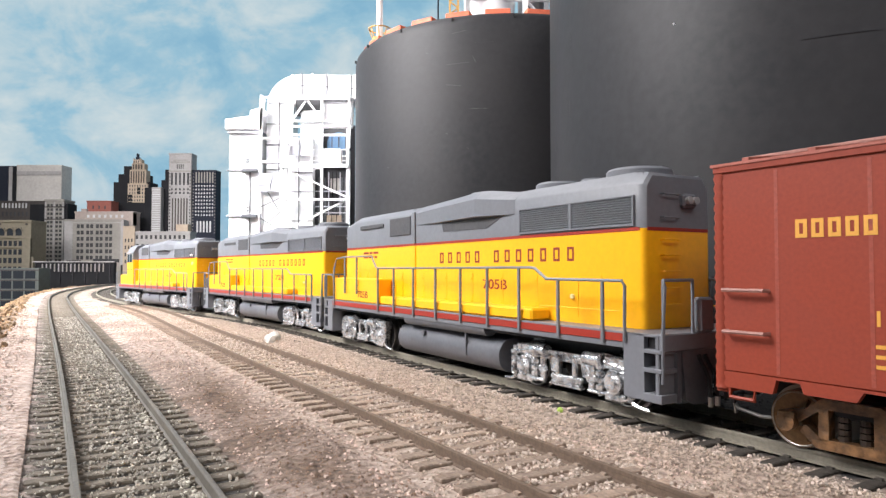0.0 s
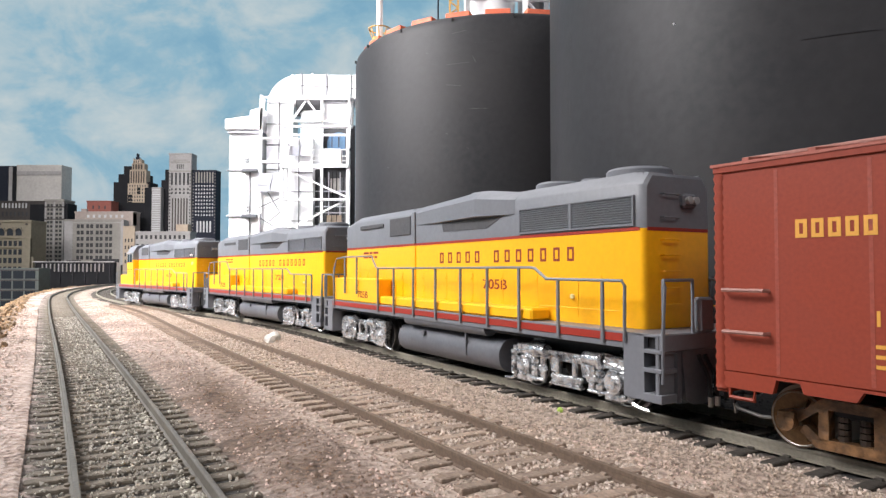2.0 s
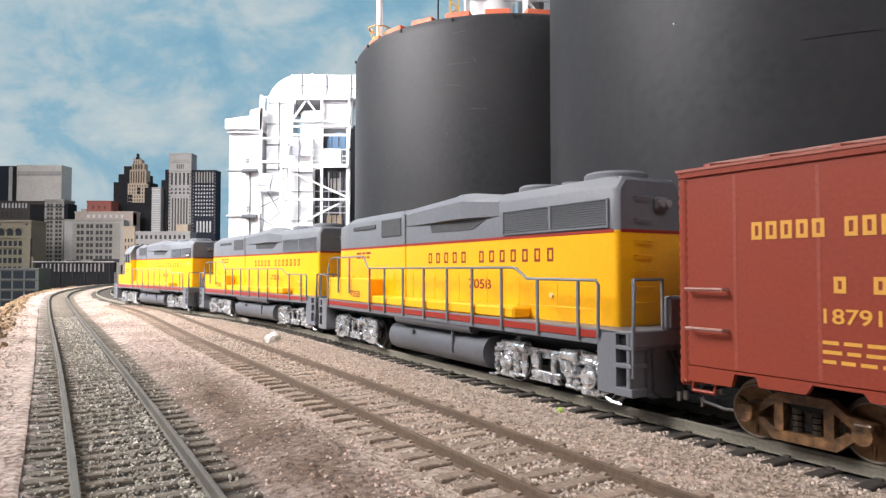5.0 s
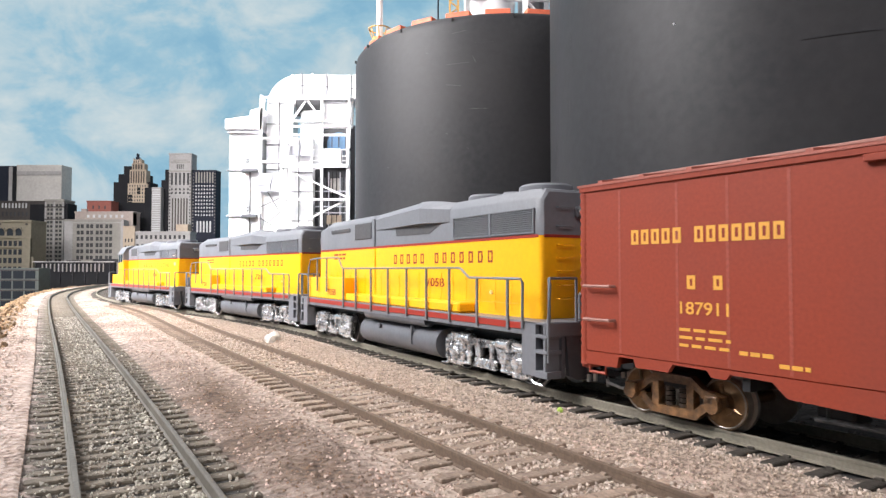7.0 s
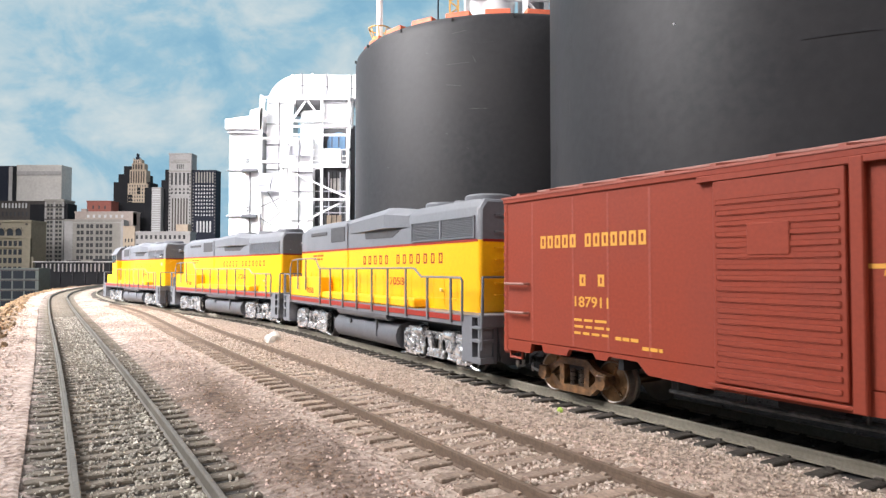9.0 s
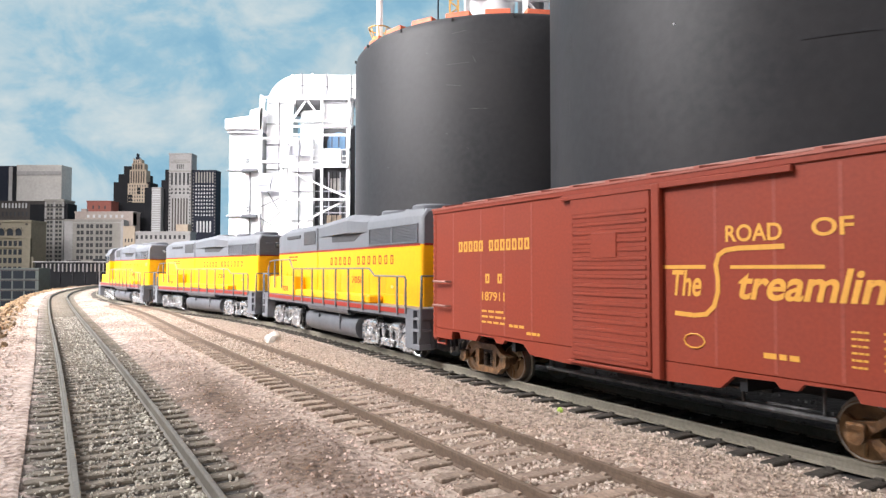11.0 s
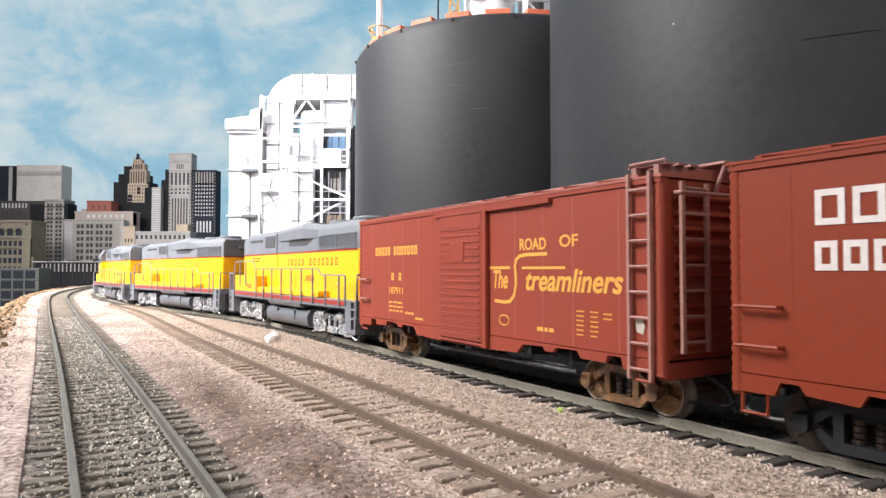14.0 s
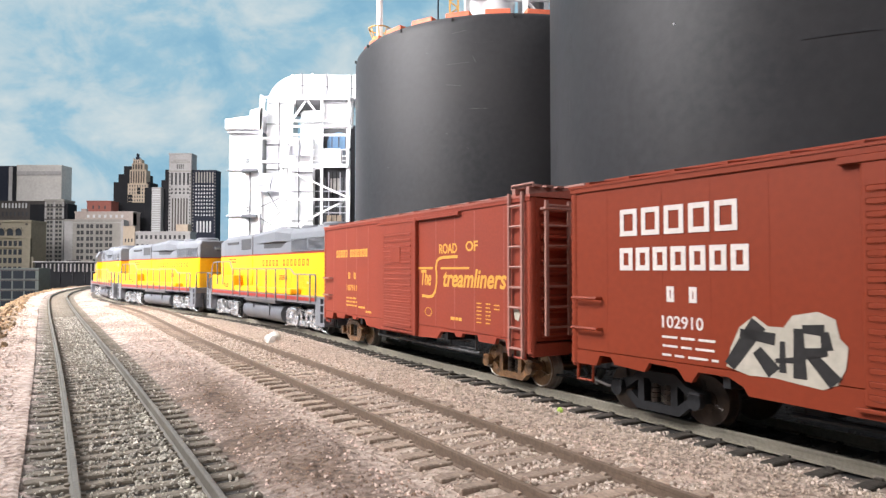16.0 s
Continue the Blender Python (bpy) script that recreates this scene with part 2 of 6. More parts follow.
def box(bm, x0, x1, y0, y1, z0, z1, bev=0.0, seg=1):
    vs = [bm.verts.new((x, y, z)) for x in (x0, x1) for y in (y0, y1) for z in (z0, z1)]
    fs = [bm.faces.new([vs[i] for i in q]) for q in ((0, 1, 3, 2), (4, 6, 7, 5), (0, 4, 5, 1), (2, 3, 7, 6), (0, 2, 6, 4), (1, 5, 7, 3))]
    if bev:
        es = list({e for f in fs for e in f.edges})
        bmesh.ops.bevel(bm, geom=es, offset=bev, segments=seg, affect="EDGES", profile=0.5)
    return bm


def prism(bm, poly, axis, a0, a1):
    """Extrudes a polygon (in the two other axes, in order) from a0 to a1 along the axis."""
    def at(p, a):
        return {"x": (a, p[0], p[1]), "y": (p[0], a, p[1]), "z": (p[0], p[1], a)}[axis]
    lo, hi = [bm.verts.new(at(p, a0)) for p in poly], [bm.verts.new(at(p, a1)) for p in poly]
    n = len(poly)
    fs = [bm.faces.new((lo[i], lo[(i + 1) % n], hi[(i + 1) % n], hi[i])) for i in range(n)]
    fs += [bm.faces.new(lo[::-1]), bm.faces.new(hi)]
    bmesh.ops.recalc_face_normals(bm, faces=fs)
    return bm


def loft(bm, rings):
    vs = [[bm.verts.new(p) for p in r] for r in rings]
    n = len(rings[0])
    fs = []
    for a, b in zip(vs, vs[1:]):
        fs += [bm.faces.new((a[i], a[(i + 1) % n], b[(i + 1) % n], b[i])) for i in range(n)]
    fs += [bm.faces.new(vs[0][::-1]), bm.faces.new(vs[-1])]
    bmesh.ops.recalc_face_normals(bm, faces=fs)
    return bm


def cyl(bm, c, r, h, axis="z", seg=20, r2=None):
    """A cylinder or cone with its base centre at c."""
    r2 = r if r2 is None else r2
    rings = []
    for rr, a in ((r, 0), (r2, h)):
        ring = []
        for i in range(seg):
            u, v = rr * math.cos(2 * math.pi * i / seg), rr * math.sin(2 * math.pi * i / seg)
            o = {"x": (a, u, v), "y": (u, a, v), "z": (u, v, a)}[axis]
            ring.append((c[0] + o[0], c[1] + o[1], c[2] + o[2]))
        rings.append(ring)
    return loft(bm, rings)


def tube(bm, pts, r, seg=6):
    """A round bar along the points."""
    pts = [Vector(p) for p in pts]
    rings = []
    for i, p in enumerate(pts):
        d = (pts[min(i + 1, len(pts) - 1)] - pts[max(i - 1, 0)]).normalized()
        up = Vector((0, 0, 1)) if abs(d.z) < 0.9 else Vector((0, 1, 0))
        u = d.cross(up).normalized()
        v = d.cross(u).normalized()
        rings.append([tuple(p + r * (math.cos(2 * math.pi * k / seg) * u + math.sin(2 * math.pi * k / seg) * v)) for k in range(seg)])
    return loft(bm, rings)


def ring_tube(bm, c, R, r, seg=24):
    pts = [(c[0] + R * math.cos(2 * math.pi * i / seg), c[1] + R * math.sin(2 * math.pi * i / seg), c[2]) for i in range(seg + 1)]
    return tube(bm, pts, r)


def B():
    return bmesh.new()


def mesh_of(name, bm, material, smooth=False):
    bmesh.ops.scale(bm, vec=(MM, MM, MM), verts=bm.verts)
    me = bpy.data.meshes.new(name)
    bm.to_mesh(me)
    bm.free()
    me.materials.append(material)
    if smooth:
        for p in me.polygons:
            p.use_smooth = True
        me.set_sharp_from_angle(angle=radians(35))
    return me


def part(name, bm, material, parent=None, label="", smooth=True):
    ob = new(name, mesh_of(name, bm, material, smooth))
    ob.parent = parent
    return tagged(ob, label)


def shared(name, me, parent, m):
    ob = new(name, me)
    ob.parent = parent
    ob.matrix_basis = m
    return ob


def thing(name, label, category, group="", kind="", at=(0, 0, 0), rz=0.0):
    ob = new(name)
    ob.empty_display_size = 0.01
    ob.matrix_basis = pose(at[0] * MM, at[1] * MM, at[2] * MM, 0, 0, rz)
    return tagged(ob, label, category, group, kind)


def lettering(name, text, height, width, material, parent, m, shear=0.0, depth=0.05, label="", bold=0.012):
    """Raised lettering in the built-in font, scaled to a height and width, its first letter at m."""
    c = bpy.data.curves.new("lettering", "FONT")
    c.body, c.size, c.shear, c.extrude, c.offset = text, 1.0, shear, 0.01, bold
    tmp = new("lettering_curve", c)
    bpy.context.view_layer.update()
    me = bpy.data.meshes.new_from_object(tmp.evaluated_get(bpy.context.evaluated_depsgraph_get()))
    bpy.data.objects.remove(tmp)
    co = np.array([v.co[:] for v in me.vertices])
    lo, hi = co.min(0), co.max(0)
    k = np.array([width / (hi[0] - lo[0]), height / (hi[1] - lo[1]), depth / 0.02]) * MM
    co = (co - np.array([lo[0], lo[1], -0.01])) * k
    me.vertices.foreach_set("co", co.ravel())
    me.materials.clear()
    me.materials.append(material)
    ob = new(name, me)
    ob.parent = parent
    ob.matrix_basis = m
    return tagged(ob, label)


def side_pose(x, y, z):
    """On a vehicle's left side: written along -x, upright, facing +y."""
    return Matrix.Translation((x * MM, y * MM, z * MM)) @ Euler((radians(90), 0, radians(180))).to_matrix().to_4x4()


def name_bars(parent, counts, x, y, z, width, height, fill, material, label="", stroke=0.0):
    """A company's name as plain upright bars, one for each character, in words of the given counts; written along -x."""
    n = sum(counts) + 0.9 * (len(counts) - 1)
    pitch = width / n
    bm = B()
    w = pitch * fill / 2
    if stroke:
        box(bm, -w, -w + stroke, 0, 0.05, 0, height)
        box(bm, w - stroke, w, 0, 0.05, 0, height)
        box(bm, -w + stroke, w - stroke, 0, 0.05, 0, stroke)
        box(bm, -w + stroke, w - stroke, 0, 0.05, height - stroke, height)
    else:
        box(bm, -w, w, 0, 0.05, 0, height)
    me = mesh_of("name_bar", bm, material)
    u = 0.5
    for c in counts:
        for i in range(c):
            tagged(shared("name_bar", me, parent, pose((x - (u + i) * pitch) * MM, y * MM, z * MM)), label)
        u += c + 0.9


def small_bars(bm, rows, x, y, z, width, height, sign=-1, gap=0.45):
    """Rows of plain bars for fine print that cannot be read."""
    rnd = random.Random(int(x * 7 + rows))
    for r in range(rows):
        zz = z - r * height * (1 + gap + 0.6)
        u = 0.0
        while u < width * (0.8 + 0.2 * rnd.random()):
            w = min(width - u, width * rnd.uniform(0.16, 0.36))
            a, b = x + sign * u, x + sign * (u + w)
            box(bm, min(a, b), max(a, b), y, y + 0.06, zz, zz + height)
            u += w + width * 0.07
    return bm

# ---------------------------------------------------------------- the lines of the three tracks
HEAD_C = [33.1, 31.4, 29.7, 29.8, 36.6, 41.8, 41.4, 36.4, 33.1, 30.2, 27.2, 24.2, 21.2, 18.0, 15.0, 12.0]


def run(x, y, heads, step=100.0, back=0.0, ds=5.0):
    """A line of points from headings (degrees left of straight ahead) every `step` along it, with a straight lead behind."""
    s = np.arange(0, step * (len(heads) - 1) + 1, ds)
    th = np.radians(np.interp(s, np.arange(len(heads)) * step, heads))
    X = x + np.concatenate([[0], np.cumsum(-np.sin(th[:-1]) * ds)])
    Y = y + np.concatenate([[0], np.cumsum(np.cos(th[:-1]) * ds)])
    n = int(back / ds)
    k = np.arange(n, 0, -1) * ds
    return (np.concatenate([-k, s]), np.concatenate([x + math.sin(th[0]) * k, X]),
            np.concatenate([y - math.cos(th[0]) * k, Y]), np.concatenate([np.full(n, th[0]), th]))


def on(line, s):
    return tuple(float(np.interp(s, line[0], line[i])) for i in (1, 2, 3))


def offset(line, d):
    """Points d to the right of the line."""
    return np.stack([line[1] + d * np.cos(line[3]), line[2] + d * np.sin(line[3])], 1)


LINE_C = run(107.5, 54.1, HEAD_C, back=420)
LINE_A = run(-38.5, 88.0, [30.6, 31.0, 31.3, 31.4, 31.2, 31.0, 30.8, 30.4, 28.5, 26.5, 24.5, 22.5, 20.5, 18.0, 15.0, 12.0], back=300)
LINE_B = run(20.0, 95.0, [30.0, 30.9, 31.3, 30.0, 30.5, 34.5, 39.2], back=300)


def near_line(line, P):
    """Signed distance of points to a line (right is positive) and the place along it."""
    L = np.stack([line[1], line[2]], 1)
    best, side, along = np.full(len(P), 1e9), np.zeros(len(P)), np.zeros(len(P))
    for i in range(0, len(L), 4):
        d = P - L[i]
        r = np.hypot(d[:, 0], d[:, 1])
        t = line[3][i]
        m = r < best
        best[m] = r[m]
        side[m] = (d[:, 0] * math.cos(t) + d[:, 1] * math.sin(t))[m]
        along[m] = line[0][i] + (-d[:, 0] * math.sin(t) + d[:, 1] * math.cos(t))[m]
    far = best > np.abs(side) + 40
    side[far] = np.sign(side[far]) * best[far]
    return side, along


def smooth_step(a, b, v):
    t = np.clip((v - a) / (b - a), 0, 1)
    return t * t * (3 - 2 * t)


# ---------------------------------------------------------------- ground
def graded(lo, hi, mid, fine, grow):
    out, d, p = [mid], fine, mid
    while p < hi:
        p, d = p + d, d * grow
        out.append(p)
    d, p, low = fine, mid, []
    while p > lo:
        p, d = p - d, d * grow
        low.append(p)
    return np.array(low[::-1] + out)


def ground_height(P):
    a, _ = near_line(LINE_A, P)
    b, _ = near_line(LINE_B, P)
    c, _ = near_line(LINE_C, P)
    z = np.full(len(P), 0.55)
    n1 = np.array([noise.noise((p[0] * 0.03, p[1] * 0.03, 1.0)) for p in P])
    n2 = np.array([noise.noise((p[0] * 0.15, p[1] * 0.15, 5.0)) for p in P])
    free = smooth_step(15, 24, np.abs(a)) * smooth_step(15, 22, np.abs(b)) * smooth_step(15, 22, np.abs(c))
    n3 = np.array([noise.noise((p[0] * 0.075, p[1] * 0.06, 3.0)) for p in P])
    z += free * (0.9 + 1.6 * n1 + 0.9 * n3 + 0.5 * n2)
    z += np.where((a < -15.2) & (a > -60), 1.0, 0)
    z += 0.6 * (1 - smooth_step(11, 19, np.abs(b))) * smooth_step(13, 16, np.abs(a)) * smooth_step(15, 17, np.abs(c))
    z -= smooth_step(30, 120, -a) * 75
    z += smooth_step(28, 50, -a) * smooth_step(0, 8, 130 + a) * 3.0 * n2
    return z, a, b, c


def build_ground():
    xs, ys = graded(-2300, 1500, -20, 3.0, 1.022), graded(-1500, 1990, 120, 3.0, 1.018)
    gx, gy = np.meshgrid(xs, ys)
    P = np.stack([gx.ravel(), gy.ravel()], 1)
    z, a, b, c = ground_height(P)
    nx, ny = len(xs), len(ys)
    i = np.arange(ny - 1)[:, None] * nx + np.arange(nx - 1)[None, :]
    F = np.stack([i, i + 1, i + nx + 1, i + nx], -1).reshape(-1, 4)
    me = bpy.data.meshes.new("ground")
    me.from_pydata((np.column_stack([P, z]) * MM).tolist(), [], F.tolist())
    wob = np.array([noise.noise((p[0] * 0.06, p[1] * 0.06, 9.0)) for p in P]) * 5
    nb, nc = np.abs(b), np.abs(c)
    beige = 1 - smooth_step(12, 24, np.minimum(nb, nc) + wob)
    between = ((b > 0) & (c < 0)).astype(float)
    masks = {
        "brown": np.clip(np.exp(-((b + 30 + 1.2 * wob) / 13.0) ** 2) * (1 - smooth_step(180, 300, P[:, 1])) * (0.95 + 0.12 * wob), 0, 1),
        "beige": np.maximum(beige, between * 0.95),
        "tan": smooth_step(24, 31, -a + 0.5 * wob),
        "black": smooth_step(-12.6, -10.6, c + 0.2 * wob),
        "grey": 1 - smooth_step(13.5, 15.5, np.abs(a)),
    }
    for k, v in masks.items():
        at = me.attributes.new(k, "FLOAT", "POINT")
        at.data.foreach_set("value", v.astype(np.float32))
    me.materials.append(GROUND)
    for p in me.polygons:
        p.use_smooth = True
    ob = new("ground", me)
    return tagged(ob, "sandy pink-brown scenic ground with ballast strips between tracks", "ground", kind="structure")


def build_shoulder():
    """The crisp-edged plaster shoulder along the outer ends of the ties."""
    m = (LINE_A[0] >= -120) & (LINE_A[0] <= 1300)
    cut = tuple(v[m] for v in LINE_A)
    bm = B()
    rings = []
    for i in range(0, len(cut[0]), 2):
        t, x, y = cut[3][i], cut[1][i], cut[2][i]
        j = noise.noise((x * 0.09, y * 0.09, 3.0))
        w = noise.noise((x * 0.03, y * 0.03, 7.0))
        prof = [(-15.25 + 0.25 * j, -1.0), (-15.25 + 0.25 * j, 1.7), (-15.9, 1.95 + 0.1 * j), (-20, 2.0 + 0.3 * w), (-25, 1.9 + 0.4 * j), (-29 + 3 * w, 1.5), (-36, -2.0), (-36, -4.0)]
        rings.append([(x + d * math.cos(t), y + d * math.sin(t), z) for d, z in prof])
    loft(bm, rings)
    tagged(part("ground_shoulder", bm, GROUND), "pale pink plaster shoulder along the outer ends of the ties", "shoulder", kind="structure")


# ---------------------------------------------------------------- tracks
def rail_mesh(name, line, d, material, parent, s0, s1):
    m = (line[0] >= s0) & (line[0] <= s1)
    cut = tuple(v[m] for v in line)
    bm = B()
    prof = [(-0.72, 1.05), (0.72, 1.05), (0.72, 1.3), (0.34, 1.5), (0.34, 2.5), (0.42, 2.6), (0.42, 3.1), (0.3, RT), (-0.3, RT), (-0.42, 3.1), (-0.42, 2.6), (-0.34, 2.5), (-0.34, 1.5), (-0.72, 1.3)]
    rings = []
    for i in range(0, len(cut[0]), 2):
        t = cut[3][i]
        rings.append([(cut[1][i] + (d + u) * math.cos(t), cut[2][i] + (d + u) * math.sin(t), v) for u, v in prof])
    loft(bm, rings)
    return part(name, bm, material, parent)


def tie_mesh(material):
    bm = B()
    box(bm, -15.0, 15.0, -1.35, 1.35, -0.4, 1.1, 0.38, 2)
    for s in (-1, 1):
        for e in (-1, 1):
            box(bm, s * 8.25 + e * 0.95 - 0.35, s * 8.25 + e * 0.95 + 0.35, -0.55, 0.55, 1.0, 1.45)
    return mesh_of("tie", bm, material)


def build_track(label, line, s0, s1, rail_mat, tie_mat, pitch, group, lift=0.0):
    tr = thing("model_track", label, "railway track", group)
    rail_mesh("rail", line, -8.25, rail_mat, tr, s0, s1)
    rail_mesh("rail", line, 8.25, rail_mat, tr, s0, s1)
    me = tie_mesh(tie_mat)
    rnd = random.Random(int(s1))
    for k in range(int((s1 - s0) / pitch)):
        x, y, t = on(line, s0 + k * pitch + rnd.uniform(-0.35, 0.35))
        m = pose(x * MM, y * MM, (lift + rnd.uniform(-0.12, 0.05)) * MM, rnd.uniform(-1, 1), rnd.uniform(-0.6, 0.6), math.degrees(t) + rnd.uniform(-1.6, 1.6))
        shared("tie", me, tr, m)
    return tr


# ---------------------------------------------------------------- loose stone
OCTA_V = np.array([(1, 0, 0), (-1, 0, 0), (0, 1, 0), (0, -1, 0), (0, 0, 1), (0, 0, -1)], float)
OCTA_F = np.array([(0, 2, 4), (2, 1, 4), (1, 3, 4), (3, 0, 4), (2, 0, 5), (1, 2, 5), (3, 1, 5), (0, 3, 5)])


def grains(name, P, Z, lo, hi, material, label, category, seed):
    rs = np.random.RandomState(seed)
    n = len(P)
    size = lo + (hi - lo) * rs.rand(n) ** 2
    V = OCTA_V[None] * (0.55 + 0.6 * rs.rand(n, 6, 1)) * size[:, None, None]
    ang = rs.rand(n, 3) * 6.283
    ca, sa = np.cos(ang), np.sin(ang)
    for k, (i, j) in enumerate(((0, 1), (1, 2), (0, 2))):
        a, b = V[:, :, i].copy(), V[:, :, j].copy()
        V[:, :, i], V[:, :, j] = a * ca[:, k:k + 1] - b * sa[:, k:k + 1], a * sa[:, k:k + 1] + b * ca[:, k:k + 1]
    V += np.column_stack([P, Z])[:, None, :]
    F = (OCTA_F[None] + 6 * np.arange(n)[:, None, None]).reshape(-1, 3)
    me = bpy.data.meshes.new(name)
    me.from_pydata((V.reshape(-1, 3) * MM).tolist(), [], F.tolist())
    me.materials.append(material)
    return tagged(new(name, me), label, category, kind="stuff")


def strip(line, s0, s1, d0, d1, n, seed, power=1.0):
    """Random places along a line, thicker towards its near end."""
    rs = np.random.RandomState(seed)
    s = s0 + (s1 - s0) * rs.rand(n) ** power
    d = d0 + (d1 - d0) * rs.rand(n)
    t = np.interp(s, line[0], line[3])
    return np.stack([np.interp(s, line[0], line[1]) + d * np.cos(t), np.interp(s, line[0], line[2]) + d * np.sin(t)], 1)


def gaps(line, start, pitch, s0, s1, d0, d1, n, seed, power=1.3, spread=0.27):
    """Random places in the gaps between the ties of a track."""
    rs = np.random.RandomState(seed)
    s = s0 + (s1 - s0) * rs.rand(n) ** power
    s = start + pitch * (np.floor((s - start) / pitch) + 0.5 + spread * rs.uniform(-1, 1, n))
    d = d0 + (d1 - d0) * rs.rand(n)
    t = np.interp(s, line[0], line[3])
    return np.stack([np.interp(s, line[0], line[1]) + d * np.cos(t), np.interp(s, line[0], line[2]) + d * np.sin(t)], 1)


def build_grains():
    P = np.concatenate([strip(LINE_A, 0, 420, -2, 6.6, 1100, 31, 1.4), strip(LINE_A, 0, 420, 5.4, 7.2, 500, 32, 1.5), strip(LINE_A, -20, 200, -6.5, 6.8, 1300, 37, 1.7), strip(LINE_A, -20, 200, -14.8, -9.6, 260, 38, 1.5), strip(LINE_A, -20, 200, 9.6, 14.6, 260, 39, 1.5), strip(LINE_A, 20, 420, -6.8, 6.8, 900, 33, 1.2), strip(LINE_A, 0, 300, -14.5, -10, 160, 34, 1.3)])
    grains("pale_ballast", P, 0.85 + 0.5 * np.random.RandomState(35).rand(len(P)), 0.2, 0.62, GRAIN_L, "pale grey ballast stones lying over the dark ties", "ballast", 36)
    P = np.concatenate([gaps(LINE_B, -150, 6.4, -60, 480, -7.0, 7.0, 6500, 41), gaps(LINE_B, -150, 6.4, -60, 480, 9.6, 16, 2200, 42), gaps(LINE_C, -400, 6.8, -120, 620, -16.5, -10.6, 5200, 43, 1.2, 0.3), strip(LINE_C, -120, 620, -19.0, -15.4, 2600, 44, 1.3)])
    z, a, b, c = ground_height(P)
    grains("pale_beige_ballast", P, z + 0.1 - 0.5 * (c > -15.3) - 0.25 * (np.abs(c + 17.2) < 1.9) + 0.55 * np.random.RandomState(45).rand(len(P)), 0.2, 0.6, GRAIN_W, "pale beige ballast stones heaped in the gaps between ties", "ballast", 46)
    P = np.concatenate([strip(LINE_A, 0, 500, -7, 7, 1500, 1, 1.3), strip(LINE_A, 0, 420, -14.5, 14.5, 900, 2, 1.3), strip(LINE_A, 110, 330, -5, 6, 700, 21, 1.0)])
    z = 0.5 + 0.75 * np.random.RandomState(3).rand(len(P))
    grains("track_ballast", P, z, 0.16, 0.52, GRAIN_A, "grey and white ballast stones between the dark ties", "ballast", 4)
    P = np.concatenate([strip(LINE_C, -120, 620, -36, -14.6, 24000, 5, 1.35), strip(LINE_C, -120, 620, -15.5, -9.6, 5200, 25, 1.35), strip(LINE_B, -60, 480, -7.3, 7.3, 5200, 6, 1.3), strip(LINE_B, -60, 480, -16, -9, 2300, 16, 1.3), strip(LINE_B, -60, 480, 9, 22, 5000, 17, 1.3)])
    z, a, b, c = ground_height(P)
    keep = (c < -15.0) & (np.abs(np.abs(b) - 8.25) > 1.2)
    P, z = P[keep], z[keep]
    z = z + 0.05 + 0.5 * np.random.RandomState(7).rand(len(P)) ** 2 - 0.3 * (c[keep] > -15.3)
    grains("beige_ballast", P, z, 0.15, 0.44, GRAIN_B, "fine beige ballast stones beside the rails", "ballast", 8)
    P = np.concatenate([strip(LINE_A, -30, 700, 15.5, 75, 26000, 9, 1.5), strip(LINE_A, -30, 600, -27, -16.2, 3600, 10, 1.5)])
    z, a, b, c = ground_height(P)
    keep = (np.abs(b) > 13) & (np.abs(c) > 13)
    dark = np.exp(-((b + 30) / 11.0) ** 2) * (1 - smooth_step(180, 300, P[:, 1]))
    dice = np.random.RandomState(51).rand(len(P))
    earth = keep & (dice < 0.85 * dark)
    keep = keep & ~earth
    grains("earth_grains", P[earth], z[earth], 0.1, 0.34, GRAIN_D, "dark brown earth crumbs in a streak between the tracks", "earth", 52)
    grains("sand_grains", P[keep], z[keep], 0.16, 0.6, GRAIN_P, "pink-brown coarse sand scattered over the ground", "sand", 11)
    P = strip(LINE_A, 60, 1300, -95, -26, 4200, 12, 1.2)
    z, *_ = ground_height(P)
    grains("rubble", P, z, 0.8, 2.8, RUBBLE, "tan and orange broken stone on the sloping bank", "rubble", 13)
    P = np.concatenate([strip(LINE_C, -250, 700, -7, 7, 5000, 14, 1.3), strip(LINE_C, -250, 500, 9.6, 45, 4000, 15, 1.3)])
    z, *_ = ground_height(P)
    grains("cinder_ballast", P, z + 0.2, 0.2, 0.6, GRAIN_K, "black glittering cinder ballast under the train", "ballast", 18)


